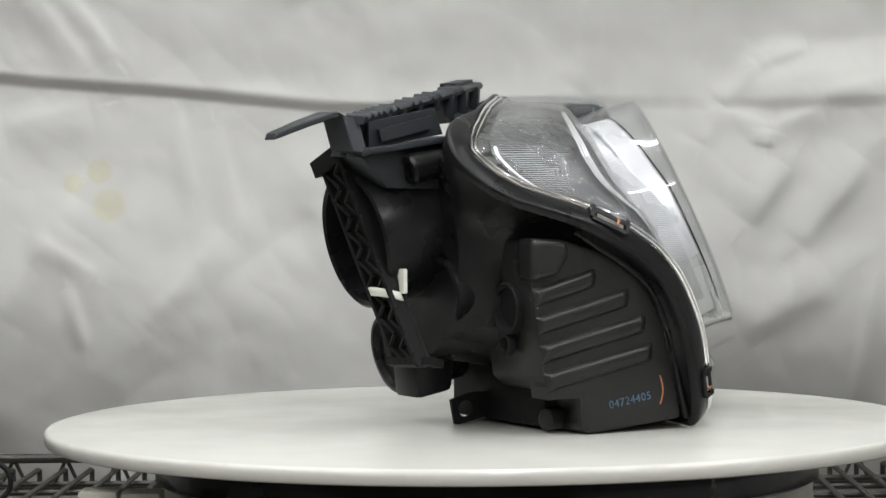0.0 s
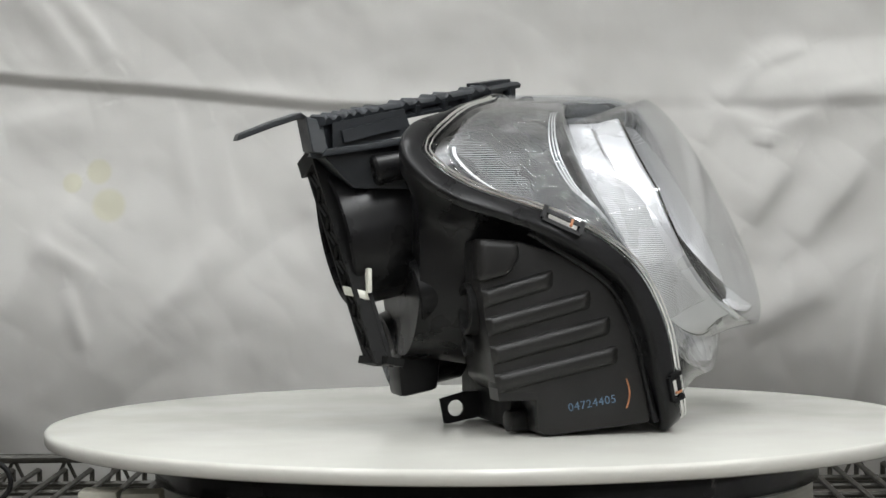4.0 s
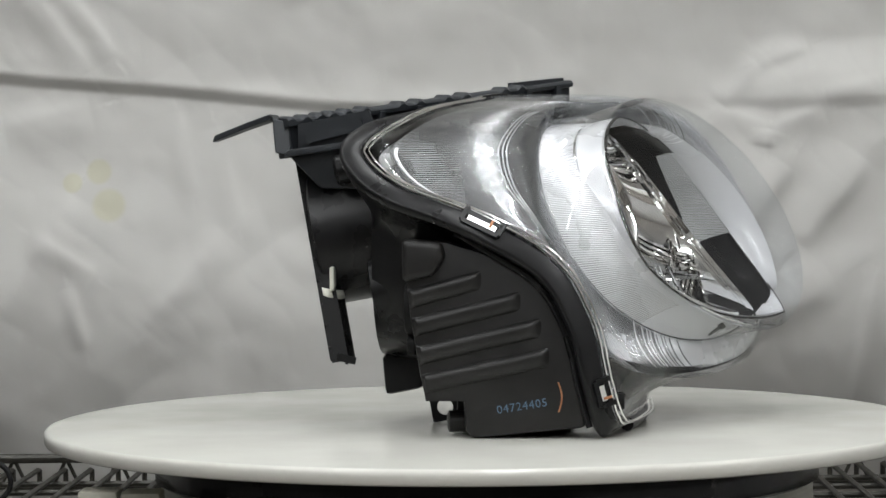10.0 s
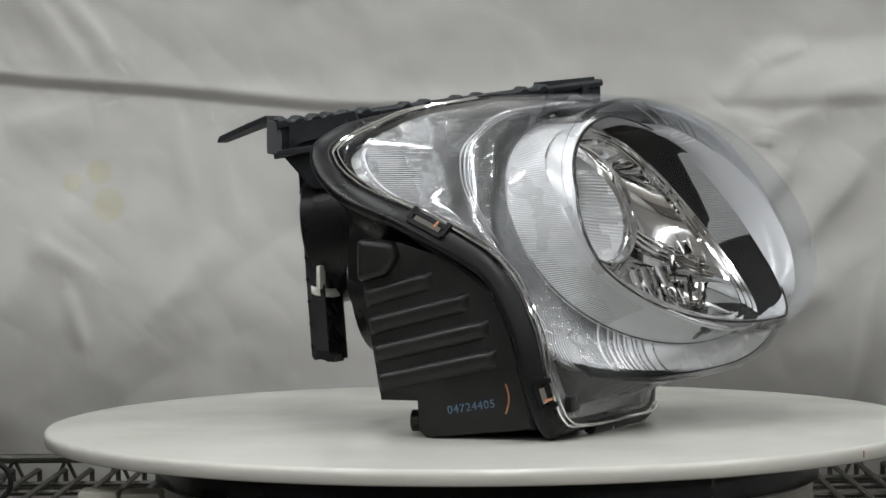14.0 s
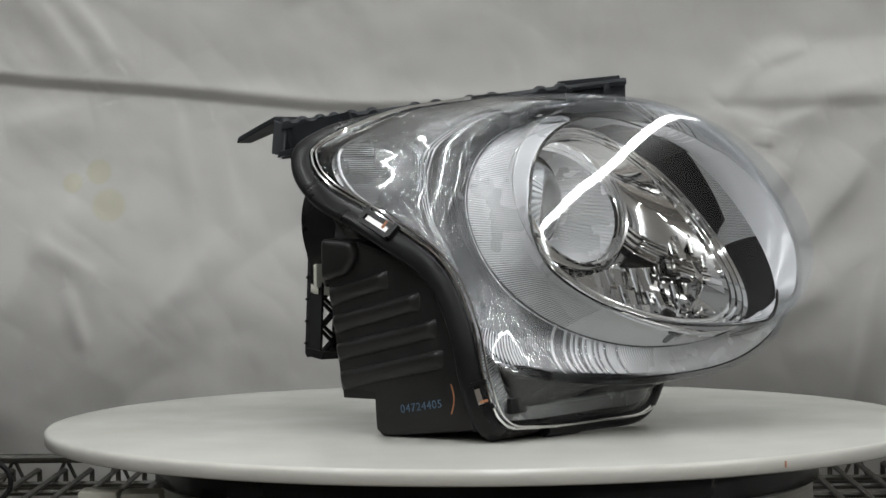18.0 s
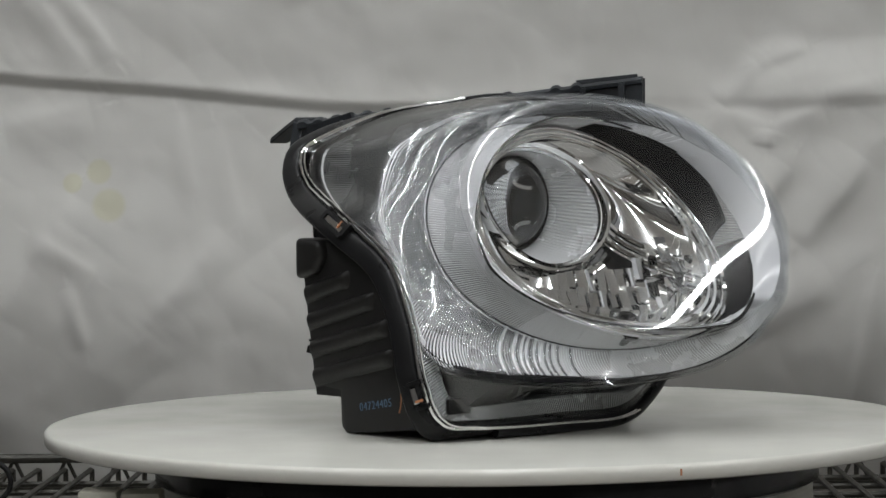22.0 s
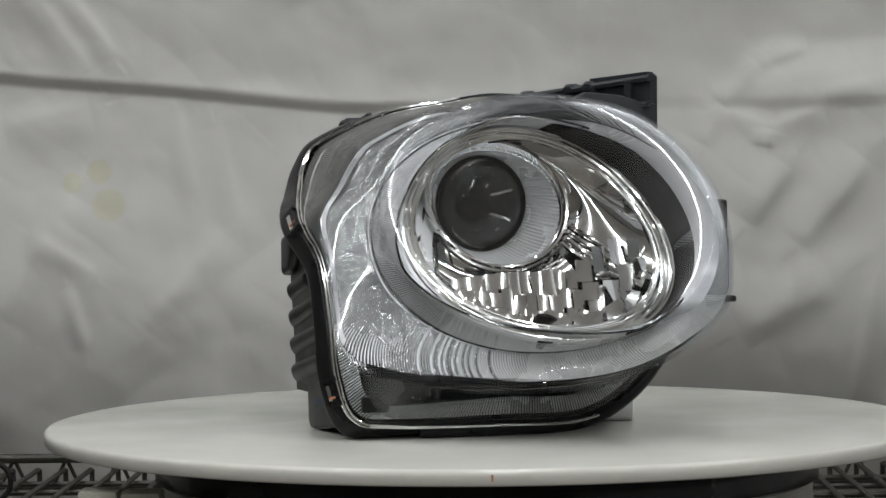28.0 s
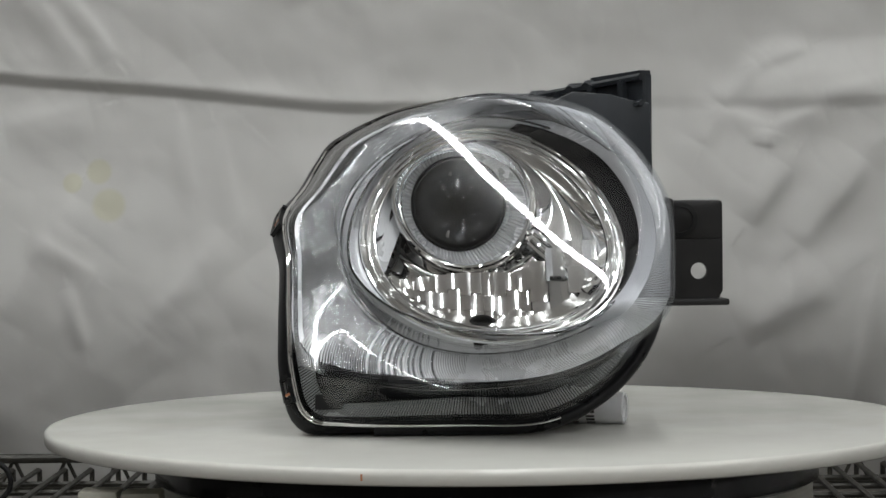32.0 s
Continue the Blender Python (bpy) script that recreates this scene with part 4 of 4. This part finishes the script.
def build_brackets(lamp):
    # long upper bracket
    br = new("upper_bracket")
    br.parent = lamp
    br["label"] = "dark grey ribbed plastic upper bracket"
    A, B = Vector((-55, 132, 208)), Vector((108, -47, 237))
    d = (B - A)
    L = d.length
    d.normalize()
    side = Vector((d.y, -d.x, 0)).normalized()
    if side.y > 0:
        side = -side
    up = Vector((0, 0, 1))
    bm = bmesh.new()
    rows = []
    n = 260
    for i in range(n + 1):
        u = i / n
        q = A + d * (L * u) - up * 1.5
        top = max(1.9 * math.exp(-((u - c) / 0.0125) ** 4) for c in (0.012, 0.06, 0.11, 0.15, 0.2, 0.26, 0.385, 0.446, 0.545, 0.61, 0.75, 0.81))
        low = 24 if u < 0.3 else 24 - 15 * min(1.0, (u - 0.3) / 0.06) if u < 0.62 else 9 + 11 * min(1.0, (u - 0.62) / 0.05)
        rows.append([V(*(q + side * a + up * b)) for a, b in ((0, top), (11, top - 0.6), (13, top - 2.5), (12.5, -5), (8.5, -5.5), (8.5, 2 - low), (13, -low), (13, -2 - low), (1, -2.5 - low), (0, -low), (0, -6))])
    vs = grid_mesh(bm, rows, close_v=True)
    bm.faces.new(vs[0])
    bm.faces.new(vs[-1][::-1])
    bmesh.ops.recalc_face_normals(bm, faces=bm.faces)
    part("web", bm, M_BRACKET, br, angle=45)
    for u in (0.08, 0.19, 0.31, 0.44, 0.58, 0.71, 0.83, 0.94):
        q = A + d * (L * u) - up * 1.5
        h = 16 if u < 0.3 or u > 0.66 else 7
        bm = bmesh.new()
        beam(bm, q + side * 10.5 - up * 3.0, q + side * 9.5 - up * (3.0 + h), 4.4, 9, side)
        bevel_all(bm, 1.6, 3)
        part("rib", bm, M_BRACKET, br)
    bm = bmesh.new()
    q = A + d * (L * 0.2)
    tube(bm, ((19, -4), (19, 2.4), (16.5, 3.6), (0, 4)), q + side * 9 - up * 25, side, 40)
    part("arch", bm, M_BRACKET, br, "rounded boss")
    # arm with tip
    tip = Vector((-47, 178, 194))
    bm = bmesh.new()
    pts = [tip, tip + (A - tip) * 0.5 + Vector((0, 0, 1.5)), A + Vector((0, 6, 0)), A + Vector((-4, -2, -2)), Vector((-66, 127, 183))]
    rows = []
    for k, q in enumerate(pts):
        w = (10, 15, 18, 20, 20)[k]
        t = Vector((0, -0.8, 2.3)) if k < 3 else Vector((0, 5.5, 1.0))
        rows.append([V(*(q + Vector((x, 0, 0)) + s)) for x, s in ((0, t), (w * 1.6, t), (w * 1.6, t * -1), (0, t * -1))])
    vs = grid_mesh(bm, rows, close_v=True)
    bm.faces.new(vs[0])
    bm.faces.new(vs[-1][::-1])
    bmesh.ops.recalc_face_normals(bm, faces=bm.faces)
    bevel_all(bm, 0.8, 1)
    part("arm", bm, M_BRACKET, br, angle=30)
    # lower shelf of the bracket, standing on the housing
    bm = bmesh.new()
    prism(bm, ((127, 181), (60, 190), (60, 194), (124, 186)), 0, -67, -20)
    bevel_all(bm, 1)
    part("shelf", bm, M_BRACKET, br)
    bm = bmesh.new()
    prism(bm, ((126, 183), (62, 192), (30, 186), (48, 158), (104, 160)), 0, -58, -4)
    bevel_all(bm, 3)
    part("bracket_root", bm, M_BRACKET, br)
    bm = bmesh.new()
    prism(bm, ((118, 203), (70, 212), (64, 195), (118, 186)), 0, -60, -57)
    part("gusset", bm, M_BRACKET, br)
    bm = bmesh.new()
    beam(bm, (-63, 112, 194), (-63, 74, 203), 4, 8)
    bevel_all(bm, 1.5)
    part("stiffener", bm, M_BRACKET, br)
    # end box with open window, and post
    bm = bmesh.new()
    for a, b, w, h in (((76, -14, 230.5), (105, -45, 234.5), 11, 5), ((80, -20, 216), (80, -20, 230), 10, 5), ((104, -45, 165), (104, -45, 234), 10, 6), ((76, -16, 217), (105, -46, 218), 10, 4)):
        beam(bm, a, b, w, h, Vector((0, 0, 1)) if a[2] > 200 and b[0] != a[0] else Vector((1, 0.3, 0)))
    bevel_all(bm, 0.8, 1)
    part("end_frame", bm, M_BRACKET, br)
    bm = bmesh.new()
    prism(bm, ((40, 216), (70, 190), (96, 160), (109, 155), (107, 215), (94, 217), (80, 221), (55, 223)), 1, -52, -44)
    bevel_all(bm, 2)
    part("post", bm, M_BRACKET, br)
    # inner bracket
    ib = new("inner_bracket")
    ib.parent = lamp
    ib["label"] = "black inner mounting bracket with a round hole"
    bm = bmesh.new()
    n = 20
    outer = [(116, 84), (149, 84), (152, 90), (152, 112), (152, 124), (116, 124)]
    hole = [(136 + 5.5 * cos(2 * pi * k / n), 103 + 5.5 * sin(2 * pi * k / n)) for k in range(n)]
    plate_with_hole(bm, outer, hole, 1, -68, -64)
    part("plate", bm, M_BLACK, ib, smooth=False)
    bm = bmesh.new()
    box(bm, 112, 153, -66, -48, 122, 150)
    bevel_all(bm, 3)
    part("block", bm, M_BLACK, ib)
    bm = bmesh.new()
    tube(bm, ((11, 0), (11.5, 3), (8.5, 3.5), (8, -1), (0, -2)), (124, -64, 137), (0, -1, 0), 32)
    part("socket", bm, M_DARK, ib, "round socket")
    bm = bmesh.new()
    box(bm, 108, 156, -72, -44, 80, 84.5)
    bevel_all(bm, 1.5)
    part("foot", bm, M_BLACK, ib)
    bm = bmesh.new()
    box(bm, 100, 118, -80, -40, 82, 152)
    bevel_all(bm, 4)
    part("root", bm, M_BLACK, ib)
    # lower tab with hole
    bm = bmesh.new()
    hole = [(26 + 5.6 * cos(2 * pi * k / n), 10.5 + 5.6 * sin(2 * pi * k / n)) for k in range(n)]
    plate_with_hole(bm, [(37, 17), (34, 0.4), (31, 0.2), (16, 3), (-20, 8), (-20, 22), (20, 21.5)], hole, 0, -18.5, -15.5)
    part("lower_tab", bm, M_DARK, lamp, "black tab with a round hole", smooth=False)
    bm = bmesh.new()
    box(bm, -95, 30, -60, 10, 2.2, 40)
    bevel_all(bm, 5)
    part("lower_block", bm, M_DARK, lamp)
    # clips on the flange
    for p, w in ((190, 26), (236, 16)):
        d, t = flange_dir(p)
        nrm = t.cross(d)
        if nrm.x > 0:
            nrm = -nrm
        s = seam(p)
        bm = bmesh.new()
        for k in (-1, 1):
            beam(bm, s + t * (w / 2 * k) + nrm * 2.6 - d * 3, s + t * (w / 2 * k) + nrm * 2.6 + d * 7, 3, 3, nrm)
            beam(bm, s - t * (w / 2) + nrm * 2.6 + d * (4 + 3.5 * k), s + t * (w / 2) + nrm * 2.6 + d * (4 + 3.5 * k), 3, 3, nrm)
        bevel_all(bm, 0.8, 1)
        part("clip_frame", bm, M_HOUSING, lamp, "black clip on the seam")
        bm = bmesh.new()
        beam(bm, s - t * (w / 2 - 3) + nrm * 2.6 + d * 4, s + t * (w / 2 - 3) + nrm * 2.6 + d * 4, 3.4, 2.0, nrm)
        bevel_all(bm, 0.8, 1)
        part("clip_tooth", bm, M_CHROME, lamp, "clear lens tooth in the clip")
        bm = bmesh.new()
        q = s + t * (w * 0.22) + nrm * 4.0
        beam(bm, q - d * 1.0, q + d * 4.5, 1.6, 0.5, nrm)
        part("marker_dot", bm, M_ORANGE, lamp, "small orange marker stroke on the clip")


def plate_with_hole(bm, outer, hole, axis, a, b):
    """A flat plate with a round hole right through."""
    def p3(u, v, w):
        return V(w, u, v) if axis == 0 else V(u, w, v) if axis == 1 else V(u, v, w)
    hc = Vector((sum(h[0] for h in hole) / len(hole), sum(h[1] for h in hole) / len(hole)))
    n = len(hole)
    edge = []
    m = len(outer)
    for k in range(n):
        dx, dy = hole[k][0] - hc.x, hole[k][1] - hc.y
        best = None
        for i in range(m):
            (x0, y0), (x1, y1) = outer[i], outer[(i + 1) % m]
            ex, ey = x1 - x0, y1 - y0
            den = dx * ey - dy * ex
            if abs(den) < 1e-9:
                continue
            s = ((x0 - hc.x) * ey - (y0 - hc.y) * ex) / den
            r = ((x0 - hc.x) * dy - (y0 - hc.y) * dx) / den
            if s > 0 and -1e-6 <= r <= 1 + 1e-6 and (best is None or s < best):
                best = s
        edge.append((hc.x + dx * best, hc.y + dy * best))
    # snap the nearest spoke to every outer corner
    for x, y in outer:
        k = min(range(n), key=lambda i: (edge[i][0] - x) ** 2 + (edge[i][1] - y) ** 2)
        edge[k] = (x, y)
    rows = [[p3(u, v, w) for u, v in ln] for ln, w in ((hole, a), (edge, a), (edge, b), (hole, b))]
    grid_mesh(bm, rows, close_u=True, close_v=True)
    bmesh.ops.recalc_face_normals(bm, faces=bm.faces)


def build_lamp():
    lamp = empty("headlight", "car headlight with clear lens, chrome projector and black housing", "headlight")
    lamp_lens(lamp)
    lamp_bezel(lamp)
    lamp_hood(lamp)
    lamp_optics(lamp)
    build_body(lamp)
    build_brackets(lamp)
    return lamp


def build_roll():
    """Rolled printed paper that props the lamp; drawn round its own axis."""
    roll = empty("paper_roll", "small rolled white paper with black print under the headlight", "paper roll")
    bm = bmesh.new()
    tube(bm, ((10.4, -42), (10.6, -41.6), (10.6, 41.6), (10.2, 42), (8.6, 42), (8.2, 36), (8.2, -36), (8.6, -42)), (0, 0, 10.6), (1, 0, 0), 40, closed=True)
    part("tube", bm, M_PAPER, roll)
    bm = bmesh.new()
    pts = []
    for i in range(70):
        a = i * 0.33
        r = 1.5 + 6.6 * i / 70
        pts.append((41.3, r * cos(a), 10.6 + r * sin(a)))
    rows = [[V(x - s, y, z) for x, y, z in pts] for s in (0, 70)]
    grid_mesh(bm, rows)
    ob = part("inner_coil", bm, M_PAPER, roll, "inner turns of the paper")
    ob.modifiers.new("thick", "SOLIDIFY").thickness = 0.0003
    rnd = random.Random(9)
    for c in range(4):
        for k in range(9):
            a0 = radians(-150 + k * 17)
            w, h = rnd.uniform(3, 5.4) if c else 6, radians(rnd.uniform(7, 13))
            x0 = 20 - c * 11
            bm = bmesh.new()
            rows = [[V(x, -10.75 * cos(a0 + h * j / 3), 10.6 + 10.75 * sin(a0 + h * j / 3)) for j in range(4)] for x in (x0 - w / 2, x0 + w / 2)]
            grid_mesh(bm, rows)
            part("print_bar", bm, M_INK, roll)
    return roll


def build_connectors():
    con = empty("cable_connector", "cream plastic cable connectors beside the turntable base", "connector")
    for x0, x1, z1, nm in ((-258, -233, -29, "plug"), (-231, -206, -30, "socket")):
        body = part(nm, block_mesh(x0, x1, -152, -124, -106, z1, 2.0), M_CREAMSHADE, con)
        for k in range(3):
            x = x0 + 4 + 7.5 * k
            part("rib", block_mesh(x, x + 2.6, -153.5, -150.5, -104, z1 - 4, 0.6), M_CREAMSHADE, body)
    bm = bmesh.new()
    loop = [(-314 + 11 * cos(a), -135, -24 + 12 * sin(a)) for a in [-2.6 + 4.6 * i / 20 for i in range(21)]]
    wire(bm, loop + [(-320, -135, -30), (-322, -133, -60), (-315, -130, -108)], 1.8, 8)
    tagged(part("cable", bm, M_DARK, con), "black cable")


def block_mesh(x0, x1, y0, y1, z0, z1, r):
    bm = bmesh.new()
    box(bm, x0, x1, y0, y1, z0, z1)
    bevel_all(bm, r)
    return bm


build_room()
build_backdrop()
build_rack()
disc = build_turntable()
lamp = build_lamp()
roll = build_roll()
build_connectors()

LAMP_TURN = 119.4


def motions():
    """The disc turns, and carries the lamp and the paper roll."""
    times = [float(t) for t in range(33)]
    walk(disc, [(t, pose(0, 0, 0, 0, 0, turn_at(t))) for t in times])
    walk(lamp, [(t, pose(0, 0, 0, 0, 0, turn_at(t) + LAMP_TURN)) for t in times])
    rest = pose(0.0495, -0.032, 0, 0, 0, -20)
    walk(roll, [(t, pose(0, 0, 0, 0, 0, turn_at(t) + LAMP_TURN) @ rest) for t in times])


motions()
